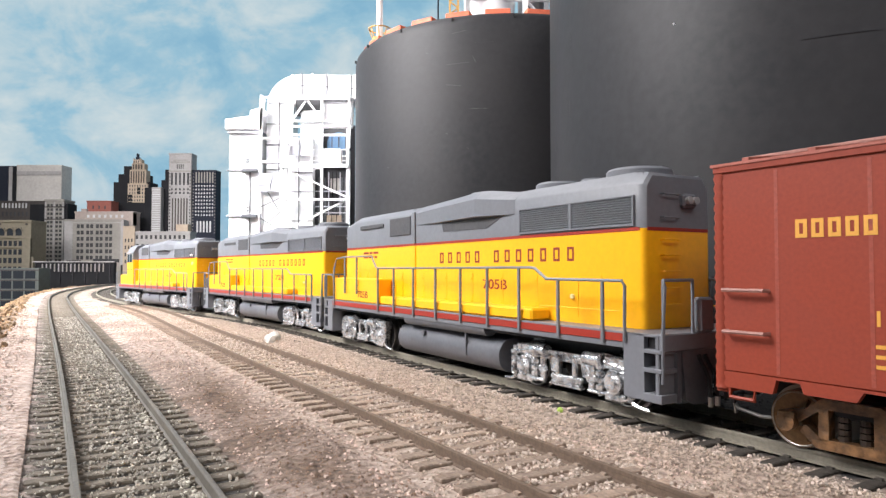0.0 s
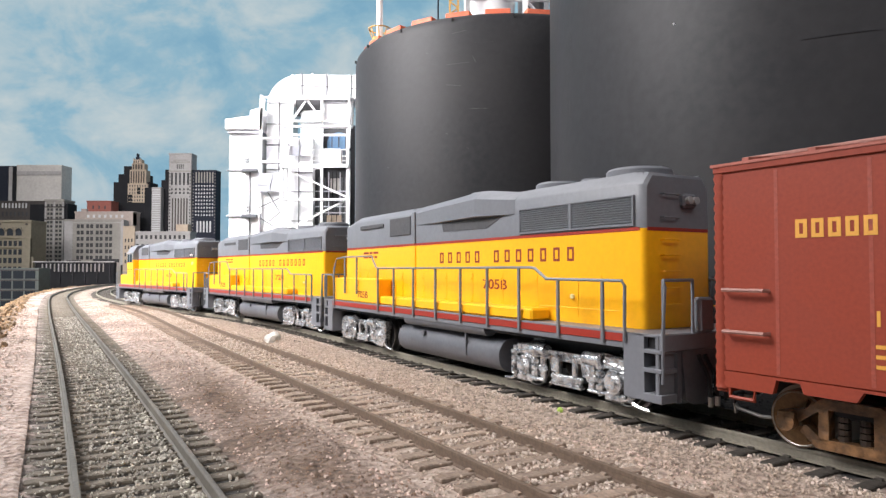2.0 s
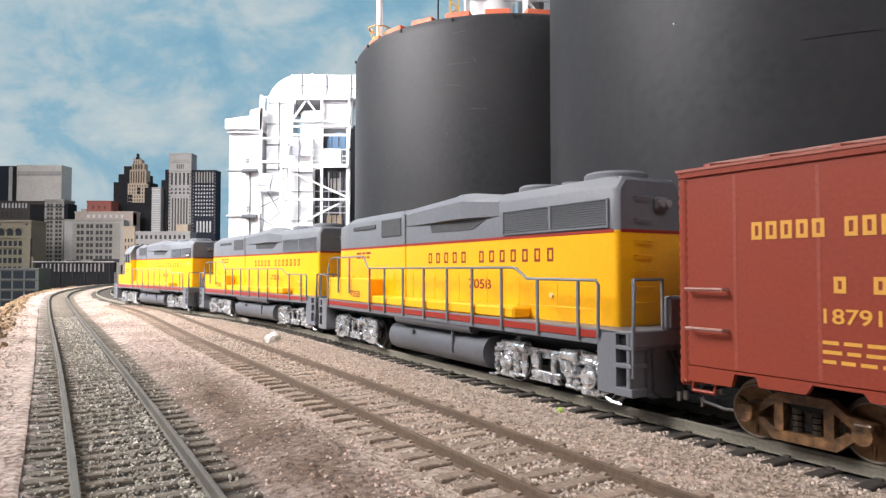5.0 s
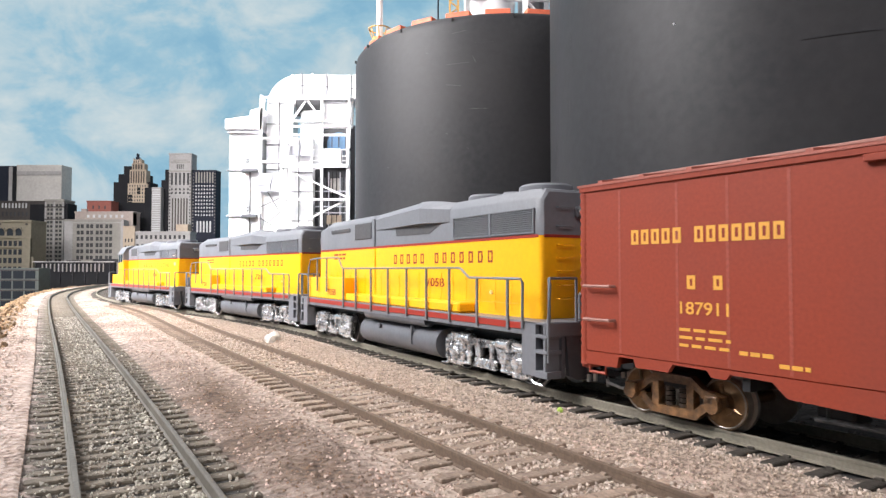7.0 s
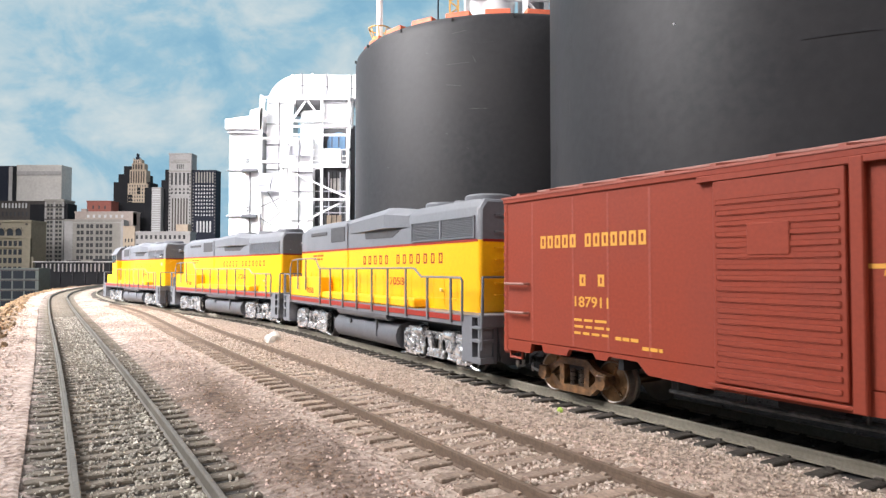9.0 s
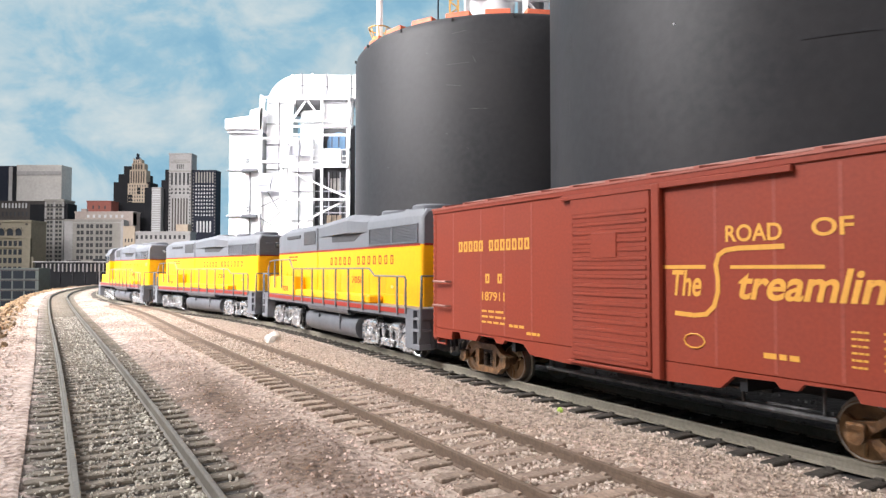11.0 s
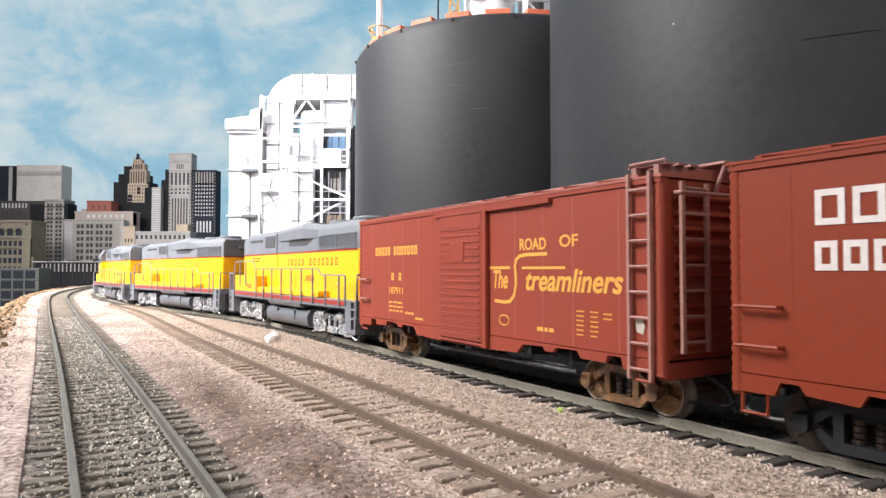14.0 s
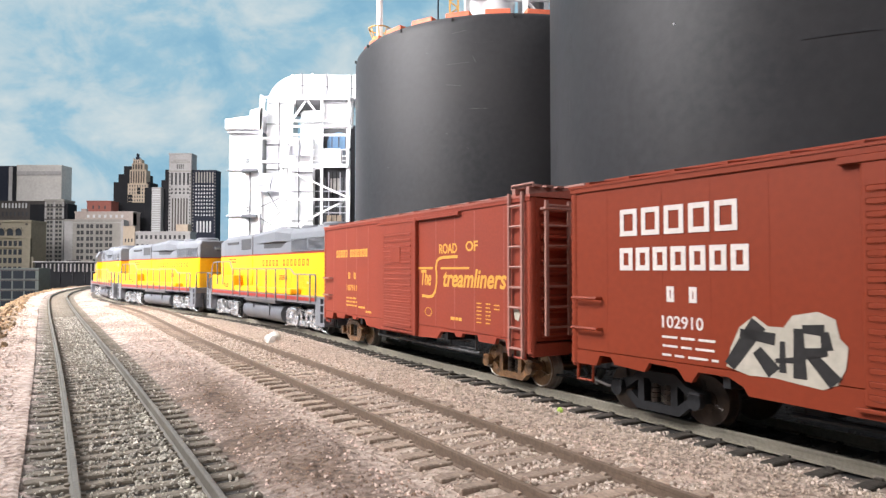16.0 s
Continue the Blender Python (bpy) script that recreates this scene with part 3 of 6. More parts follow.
def build_white_stone():
    bm = B()
    bmesh.ops.create_icosphere(bm, subdivisions=2, radius=1.0)
    for v in bm.verts:
        k = 1 + 0.35 * noise.noise(v.co * 1.7)
        v.co = Vector((v.co.x * 5.4 * k, v.co.y * 3.4 * k, v.co.z * 3.0 * k))
    ob = part("plaster_lump", bm, mat("white_plaster", (0.6, 0.57, 0.52), 0.8, grain=600, amount=0.2, bump=0.6, blotch=200, stain=0.4), smooth=False)
    ob.matrix_basis = pose(-74.5 * MM, 291 * MM, 3.0 * MM, 0, 0, 100)
    tagged(ob, "lump of off-white plaster lying beside the track", "plaster lump")
    bm = B()
    bmesh.ops.create_icosphere(bm, subdivisions=1, radius=0.75)
    ob = part("foam_crumb", bm, mat("yellow_green_foam", (0.42, 0.6, 0.12), 0.8, grain=900, amount=0.2), smooth=False)
    ob.matrix_basis = pose(26.4 * MM, 150 * MM, 1.5 * MM, 20, 10, 0)
    tagged(ob, "tiny yellow-green foam crumb lying on the beige ballast", "scenery crumb")
    bm = B()
    tube(bm, [(0, 0, 0), (2, 1, 1.2), (5, 1.6, 1.0), (8, 2.4, 0.2)], 0.25)
    ob = part("twig", bm, TIE_C)
    ob.matrix_basis = pose(-66 * MM, 285 * MM, 1.4 * MM, 0, 0, -30)
    tagged(ob, "short dark twig lying on the ballast", "twig")


# ---------------------------------------------------------------- the room
def build_room():
    bm = B()
    n = 48
    pts = []
    for i in range(n + 1):                        # a backdrop that bends round at its left and right ends
        u = -1 + 2 * i / n
        x = -350 + 2000 * u
        y = 1960 - 1500 * max(0, abs(u) - 0.45) ** 2 / 0.3025
        pts.append((x, y))
    for (xa, ya), (xb, yb) in zip(pts, pts[1:]):
        vs = [bm.verts.new(p) for p in ((xa, ya, -120), (xb, yb, -120), (xb, yb, 1350), (xa, ya, 1350))]
        bm.faces.new(vs)
    bmesh.ops.remove_doubles(bm, verts=bm.verts, dist=0.01)
    bmesh.ops.solidify(bm, geom=bm.faces[:], thickness=6)
    ob = part("backdrop", bm, SKY)
    tagged(ob, "painted blue sky backdrop with streaky white cloud", "backdrop", kind="structure")
    # ceiling and walls are added out of view to close the room and bounce light
    bm = B()
    box(bm, -2360, 1660, -1560, 2000, 1350, 1400)
    tagged(part("ceiling", bm, BOUNCE_WALL), "plain pale ceiling added out of view to bounce light", "ceiling", kind="structure")
    for name, b in (("wall_south", (-2360, 1660, -1560, -1500, -140, 1350)), ("wall_west", (-2360, -2300, -1500, 2000, -140, 1350)), ("wall_east", (1600, 1660, -1500, 2000, -140, 1350)), ("wall_north", (-2300, 1600, 1985, 2000, -140, 1350))):
        bm = B()
        box(bm, *b)
        tagged(part(name, bm, BOUNCE_WALL), "plain pale wall added out of view to bounce light", "wall", kind="structure")
    # added panels for the assumed lamps, all out of view
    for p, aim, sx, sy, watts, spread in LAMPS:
        t = thing("assumed_light_panel", "flat white light panel with a steel tray, an assumed lamp out of view", "ceiling light", "ceiling lights")
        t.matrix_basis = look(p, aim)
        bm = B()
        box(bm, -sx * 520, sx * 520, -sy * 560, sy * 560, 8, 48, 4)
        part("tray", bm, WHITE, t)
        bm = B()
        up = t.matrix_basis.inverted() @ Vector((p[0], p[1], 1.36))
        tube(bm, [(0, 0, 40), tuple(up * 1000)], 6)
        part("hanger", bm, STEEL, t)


# ---------------------------------------------------------------- tanks
def build_tank(label, x, y, R, h, group, top=True, seams=((0.55, 0.2), (0.62, -0.1), (0.8, 0.3))):
    t = thing("storage_tank", label, "storage tank", group, at=(x, y, 0))
    bm = B()
    seg = 96
    prof = [(R, -1), (R, h - 6), (R - 0.6, h - 3), (R - 2.4, h - 0.8), (R - 5, h), (R * 0.4, h + 4), (1, h + 5)]
    rings = [[(r * math.cos(2 * math.pi * i / seg), r * math.sin(2 * math.pi * i / seg), z) for i in range(seg)] for r, z in prof]
    loft(bm, rings)
    part("shell", bm, TANKBLACK, t)
    rnd = random.Random(int(R * 3 + x))
    for k in range(4):                            # faint lap seams of the wrapped shell
        z = h * (0.45 + 0.15 * k)
        for j in range(3):
            a0 = math.radians(rnd.uniform(200, 330))
            a1 = a0 + math.radians(rnd.uniform(5, 11))
            bm = B()
            tube(bm, [((R + 0.02) * math.cos(a0 + (a1 - a0) * i / 6), (R + 0.02) * math.sin(a0 + (a1 - a0) * i / 6), z) for i in range(7)], 0.07, 5)
            part("lap_seam", bm, TANKBLACK, t)
    marks = ((-110, 171, -105.5, 172), (-103.2, 156.5, -102.1, 152.5), (-112, 153, -104.5, 153.2), (-112, 141.2, -107.2, 139.8), (-104.5, 126, -98.2, 125.8), (-119.5, 161.6, -118.6, 161.8), (-112.2, 112.6, -111.6, 112.2), (-105.2, 103.6, -104.6, 103), (-136.4, 96.5, -135.8, 96)) if top else ((-167.4, 119, -167.3, 112), (-168, 95, -167.8, 88), (-176.8, 83, -176.7, 72))
    for a0, z0, a1, z1 in marks:                  # pale scratches in the paint
        bm = B()
        tube(bm, [(R * math.cos(radians(a0 + (a1 - a0) * i / 4)), R * math.sin(radians(a0 + (a1 - a0) * i / 4)), z0 + (z1 - z0) * i / 4) for i in range(5)], 0.13, 5)
        part("paint_scratch", bm, SCRATCH, t)
    if not top:
        bm = B()
        bmesh.ops.create_icosphere(bm, subdivisions=1, radius=0.35)
        bmesh.ops.translate(bm, vec=(-79.5, -67.0, 106), verts=bm.verts)
        part("paint_speck", bm, WHITE, t, "tiny white paint speck")
    if top:
        for k in range(26):                       # orange plates round the rim
            a = 2 * math.pi * k / 26 + 0.03
            bm = B()
            box(bm, R - 11, R - 4.2, -7.4, 7.4, h - 1, h + 2.8, 0.4)
            bmesh.ops.rotate(bm, verts=bm.verts, cent=(0, 0, 0), matrix=Matrix.Rotation(a, 3, "Z"))
            part("rim_plate", bm, ORANGE, t)
        for k in range(18):                       # small dark lugs under the rim
            a = 2 * math.pi * (k + 0.5) / 18
            bm = B()
            box(bm, R - 0.5, R + 0.7, -0.5, 0.5, h - 4.2, h - 2.2, 0.2)
            bmesh.ops.rotate(bm, verts=bm.verts, cent=(0, 0, 0), matrix=Matrix.Rotation(a, 3, "Z"))
            part("rim_lug", bm, BLACK, t)
    return t


TANK_R, TANK_H = 104.0, 182.5


def build_tank_top(x, y):
    """What stands on the roof of the far tank: pole with basket, lattice ladder, white vessel on legs."""
    h = TANK_H
    p = thing("vent_pole", "white vent pole with a round yellow basket on the tank roof", "vent pole", at=(x - 83, y - 46, h - 1))
    bm = B()
    cyl(bm, (0, 0, 0), 2.1, 95, "z", 16)
    part("pole", bm, WHITE, p)
    bm = B()
    ring_tube(bm, (0, 0, 11), 7.2, 0.45)
    ring_tube(bm, (0, 0, 4.5), 4.6, 0.5)
    for i in range(8):
        a = i * math.pi / 4
        tube(bm, [(4.6 * math.cos(a), 4.6 * math.sin(a), 4.5), (7.2 * math.cos(a), 7.2 * math.sin(a), 11)], 0.35)
    cyl(bm, (0, 0, 0), 4.8, 4.4, "z", 16)
    part("basket", bm, OCHRE, p)
    m = thing("thin_mast", "thin dark mast on the tank rim", "mast", at=(x - 44, y - 78, h - 1))
    bm = B()
    cyl(bm, (0, 0, 0), 0.5, 90, "z", 8)
    part("rod", bm, SLATE, m)
    l = thing("lattice_ladder", "ochre lattice ladder tower rising from the tank roof", "ladder tower", at=(x - 34, y - 62, h - 1))
    for sx in (-2.6, 2.6):
        for sy in (-2.6, 2.6):
            bm = B()
            box(bm, sx - 0.6, sx + 0.6, sy - 0.6, sy + 0.6, 0, 90)
            part("post", bm, OCHRE, l)
    for i in range(22):
        bm = B()
        z = 2 + i * 4
        s = 1 if i % 2 else -1
        tube(bm, [(-2.6 * s, -2.7, z), (2.6 * s, -2.7, z + 4)], 0.5)
        tube(bm, [(2.7, -2.6 * s, z), (2.7, 2.6 * s, z + 4)], 0.5)
        part("brace", bm, OCHRE, l)
    v = thing("white_vessel", "white round vessel on white steel legs standing on the tank roof", "vessel", at=(x - 8, y - 45, h + 1))
    bm = B()
    seg = 40
    prof = [(13, 0), (13.4, 8), (15, 26), (15, 90)]
    loft(bm, [[(r * math.cos(2 * math.pi * i / seg), r * math.sin(2 * math.pi * i / seg), z) for i in range(seg)] for r, z in prof])
    part("vessel_body", bm, WHITE, v)
    for lx, ly in ((-17, -14), (20, -14), (38, -10), (-17, 14), (20, 14), (38, 14)):
        bm = B()
        box(bm, lx - 1.5, lx + 1.5, ly - 1.5, ly + 1.5, 0, 90)
        part("leg", bm, WHITE, v)
    bm = B()
    cyl(bm, (28, 2, 0), 6.5, 90, "z", 20)
    part("side_pipe", bm, DARKGREY, v)
    for z in (24, 60):
        bm = B()
        tube(bm, [(-17, -14, z), (38, -12, z)], 1.2)
        tube(bm, [(20, -14, z), (38, -12, z - 20)], 1.0)
        part("cross_beam", bm, WHITE, v)


# ---------------------------------------------------------------- white plant building
def build_plant():
    """White works with ducts and steelwork; x to the right, y away, in its own space."""
    t = thing("white_plant", "white model industrial plant with ducts and open steel frame", "industrial building", at=(0, 651, 0))
    k = 660 / 1170.0

    def X(u):
        return (u - 784) * k

    def Z(v):
        return (478 - v) * k + 33.0
    def block(name, x0, x1, y0, y1, z0, z1, m=WHITE, bev=0.4):
        bm = B()
        box(bm, x0, x1, y0, y1, z0, z1, bev)
        return part(name, bm, m, t)
    # plain tower with a sloped cap
    block("tower_wall", X(407), X(463), 4, 60, 0, Z(236))
    bm = B()
    prism(bm, [(X(401), Z(231)), (X(466), Z(231)), (X(466), Z(193)), (X(445), Z(197)), (X(444), Z(207)), (X(401), Z(213))], "y", 0, 64)
    part("tower_cap", bm, WHITE, t)
    block("cap_soffit", X(405), X(464), 1.5, 62, Z(237.5), Z(232), PANELGREY)
    for v in (303, 383):
        block("band", X(403), X(463), 3.2, 4.2, Z(v + 1.2), Z(v - 1.2), WHITE, 0)
        block("ledge", X(432), X(458), -2, 4, Z(v + 3), Z(v - 2), SEAM_SHADE, 0)
    block("seam", X(443.5), X(444.5), 3.6, 4.1, 0, Z(303), SEAM_SHADE, 0)
    # large duct: a vertical run, an elbow and a level run
    cx, cz, r0, r1 = X(530), Z(185), (530 - 497) * k, (530 - 470) * k
    prof = []
    for i in range(13):
        a = math.pi - i * (math.pi / 2) / 12
        prof.append((cx + r1 * math.cos(a), cz + r1 * 0.94 * math.sin(a)))
    prof += [(X(680), Z(131)), (X(680), Z(173)), (X(525), Z(173))]
    for i in range(6):
        a = math.pi / 2 + i * (math.pi / 2) / 5
        prof.append((cx + r0 * 0.3 * math.cos(a), cz + 2 * math.sin(a)))
    prof += [(X(512), Z(200)), (X(512), 0), (X(468), 0)]
    bm = B()
    prism(bm, prof, "y", 10, 44)
    part("duct", bm, WHITE, t)
    for u, v0, v1 in ((531, 129, 172), (575, 130, 173), (619, 131, 174)):
        block("duct_flange", X(u - 0.7), X(u + 0.7), 8.5, 45, Z(v1), Z(v0 - 2), PANELGREY, 0)
    bm = B()
    tube(bm, [(X(497), 9.7, Z(172)), (X(505), 9.7, Z(160)), (X(516), 9.7, Z(152)), (X(530), 9.7, Z(149)), (X(575), 9.7, Z(151)), (X(640), 9.7, Z(155))], 0.3)
    part("duct_seam", bm, SEAM_SHADE, t)
    for v in (218, 255, 289, 300):
        block("duct_seam", X(468), X(512), 9.5, 10, Z(v + .5), Z(v - .5), SEAM_SHADE, 0)
    block("duct_seam", X(491.5), X(492.5), 9.5, 10, Z(340), Z(178), SEAM_SHADE, 0)
    # frame steel in front
    def bar(u0, v0, u1, v1, y, w=2.2, name="beam", m=WHITE):
        bm = B()
        a, b = Vector((X(u0), 0, Z(v0))), Vector((X(u1), 0, Z(v1)))
        d = (b - a).normalized()
        n = Vector((-d.z, 0, d.x)) * w * 0.5
        prism(bm, [((a + n).x, (a + n).z), ((b + n).x, (b + n).z), ((b - n).x, (b - n).z), ((a - n).x, (a - n).z)], "y", y, y + w)
        return part(name, bm, m, t, smooth=False)
    ground_v = 478 + 33 / k
    for u, top in ((464, 170), (518, 174), (571, 176), (619, 176)):
        bar(u, ground_v, u, top, 0, 2.6, "column")
    for u, top in ((507, 230), (620, 228), (514, 246)):
        bar(u, ground_v, u, top, -14, 2.6, "column")
    for v, u0, u1, y in ((174, 463, 621, 0), (177, 520, 621, -1), (216, 520, 621, 0), (247, 463, 510, 0), (288, 463, 510, 0), (231, 506, 622, -14), (246, 512, 620, -14), (298, 506, 622, -14), (301, 506, 622, -16), (357, 508, 620, -14)):
        bar(u0, v, u1, v, y, 2.0)
    for a in ((520, 212, 544, 178), (544, 178, 569, 212), (510, 303, 619, 353), (530, 402, 619, 357), (465, 215, 470, 178)):
        bar(*a, -12 if a[1] > 300 else 0.5, 1.8, "brace")
    # recess shade behind the frame painted as dark plates; bays, pipes and a platform
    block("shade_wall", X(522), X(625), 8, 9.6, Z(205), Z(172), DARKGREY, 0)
    block("white_panel", X(532), X(572), 3, 7.5, Z(300), Z(196), WHITE, 3)
    block("white_panel", X(518), X(558), -4, 6, 0, Z(247), WHITE, 0.5)
    block("white_panel", X(573), X(625), 4, 8, Z(228), Z(181), WHITE, 0.5)
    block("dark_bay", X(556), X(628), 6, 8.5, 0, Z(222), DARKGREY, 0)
    bm = B()
    cyl(bm, (X(600), 4.6, Z(246)), 25 * k, 2.2, "y", 32)
    part("round_opening", bm, DARKGREY, t)
    bm = B()
    cyl(bm, (X(600), 4.0, Z(256)), 21 * k, 2.0, "y", 32)
    part("blue_glazing", bm, mat("blue_glazing", (0.16, 0.27, 0.42), 0.2, amount=0.1), t)
    for u in (588, 600, 612):
        bar(u, 262, u, 238, 3.4, 0.8, "glazing_bar", DARKGREY)
    block("white_cabinet", X(574), X(606), -3, 5, Z(293), Z(266), WHITE, 0.5)
    for u in (609, 613, 618):
        bm = B()
        tube(bm, [(X(u), -2, Z(296)), (X(u), -2, Z(270)), (X(u + 5), -2, Z(266))], 0.9)
        part("pipe", bm, SEAM_SHADE, t)
    for v in (272, 283, 291):
        bar(556, v, 620, v, -15, 0.7, "railing")
    for u in (558, 572, 588, 604):
        bar(u, 298, u, 271, -15, 0.8, "railing_post")
    for u in (566, 577, 606, 612):
        bar(u, 405, u, 315, 2, 1.6, "inner_post", SEAM_SHADE)
    for v in (340, 367, 378):
        bar(556, v, 620, v, 1, 1.0, "inner_rail", PANELGREY)
    block("cream_panel", X(586), X(603), 3, 5, Z(343), Z(317), CREAM, 0)
    for i in range(3):
        block("timber_crate", X(580 + i * 9), X(588 + i * 9), 1.5, 5, Z(398), Z(382), TANCARD, 0.3)
    # tilted grey panels and duct seams on the low part
    for u0, u1 in ((458, 482), (484, 503)):
        bm = B()
        prism(bm, [(X(u0 + 5), Z(309)), (X(u1 + 4), Z(309)), (X(u1), Z(341)), (X(u0), Z(341))], "y", -3, -1.5)
        part("grey_panel", bm, PANELGREY, t)
    for u0, u1 in ((516, 534), (536, 556)):
        bm = B()
        prism(bm, [(X(u0 + 3), Z(264)), (X(u1 + 2), Z(264)), (X(u1), Z(280)), (X(u0), Z(280))], "y", -9, -7.5)
        part("grey_panel", bm, PANELGREY, t)
    for a in ((458, 371, 497, 353), (477, 342, 505, 388), (480, 393, 505, 372), (465, 388, 488, 402), (465, 415, 465, 380)):
        bar(*a, -0.4, 0.8, "seam_strip", SEAM_SHADE)
    for v in (308, 342, 393):
        bar(516, v, 557, v, -4.8, 0.7, "seam_strip", SEAM_SHADE)
    bar(533, 415, 533, 250, -4.8, 0.7, "seam_strip", SEAM_SHADE)
    for u, v0, v1, y in ((444, 420, 304, 3.0), (492, 300, 178, 9.2), (464, 412, 378, -0.6), (506, 352, 300, -0.6)):
        bar(u, v0, u, v1, y, 0.8, "seam_strip", SEAM_SHADE)
    # duct and band seams; strips just below beams paint the beams' shadow lines
    for v, u0, u1, y in ((180, 470, 512, 9.2), (218, 470, 512, 9.2), (256, 470, 512, 9.2), (249.5, 464, 510, -0.8), (290.5, 464, 510, -0.8), (220, 520, 571, -0.6), (233.5, 508, 620, -14.6), (360, 510, 618, -14.4), (303, 404, 458, 2.4), (384, 404, 458, 2.4)):
        bar(u0, v, u1, v, y, 0.6, "seam_strip", SEAM_SHADE)
    for a in ((534, 268, 530, 282), (487, 309, 479, 341), (460, 329, 505, 331)):
        bar(*a, -9.4 if a[0] == 534 else -3.6, 0.8, "seam_strip", PANELGREY)
    # dark strip paints the shade between duct and column
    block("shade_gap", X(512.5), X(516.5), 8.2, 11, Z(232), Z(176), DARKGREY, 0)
    for u in (436, 440):
        for v in (281, 286, 366, 373):
            bar(u, v + 3, u + 1.5, v, 2.6, 0.9, "hook", SEAM_SHADE)
    for u, h in ((512, 0), (548, 2), (575, 1)):
        block("duct_stud", X(u), X(u + 3), 12, 15, Z(131 - h), Z(127 - h), WHITE, 0.3)
    for v in (322, 352, 388):
        bar(558, v, 618, v, 3.2, 0.8, "inner_rail", SEAM_SHADE)
    for u in (583, 590, 597, 603, 616):
        bar(u, 404, u, 306, 2.4, 0.9, "inner_post", PANELGREY if u in (583, 603) else BLACK)
    block("low_wall", X(463), X(520), 2, 9.4, 0, Z(340), WHITE, 0.5)


# ---------------------------------------------------------------- city of card buildings
def flat_building(label, x0, x1, y, depth, z1, wall, windows=(), z0=-2.0, roof=None, cornice=0.0, extra=()):
    """One card building: walls, roof line and set-in windows. windows: rows of (x0, x1, z0, z1, columns, rows, share, material)."""
    t = thing("card_building", label, "building", "city buildings", at=((x0 + x1) / 2, y, 0))
    cx = (x0 + x1) / 2
    bm = B()
    box(bm, x0 - cx, x1 - cx, 0, depth, z0, z1, 0.6)
    part("wall", bm, wall, t, smooth=False)
    if cornice:
        bm = B()
        box(bm, x0 - cx - cornice, x1 - cx + cornice, -cornice, depth, z1 - 2.5 * cornice, z1 + cornice, 0.3)
        part("cornice", bm, wall, t, smooth=False)
    for wx0, wx1, wz0, wz1, nc, nr, sx, sz, m in windows:
        pw, ph = (wx1 - wx0) / nc, (wz1 - wz0) / nr
        bm = B()
        box(bm, -pw * sx / 2, pw * sx / 2, -0.7, 0.25, -ph * sz / 2, ph * sz / 2)
        me = mesh_of("window", bm, m)
        for i in range(nc):
            for j in range(nr):
                shared("window", me, t, pose((wx0 - cx + (i + 0.5) * pw) * MM, 0, (wz0 + (j + 0.5) * ph) * MM))
        if nr >= 4 and m is not LITWIN:
            bm = B()
            box(bm, wx0 - cx - 0.1 * pw, wx1 - cx + 0.1 * pw, -1.1, 0.2, -0.06 * ph, 0.05 * ph)
            sill = mesh_of("sill_course", bm, wall)
            for j in range(nr):
                shared("sill_course", sill, t, pose(0, 0, (wz0 + (j + 0.5 - sz * 0.5) * ph) * MM))
    for name, b, m in extra:
        bm = B()
        box(bm, b[0] - cx, b[1] - cx, b[2], b[3], b[4], b[5], 0.4)
        part(name, bm, m, t, smooth=False)
    return t


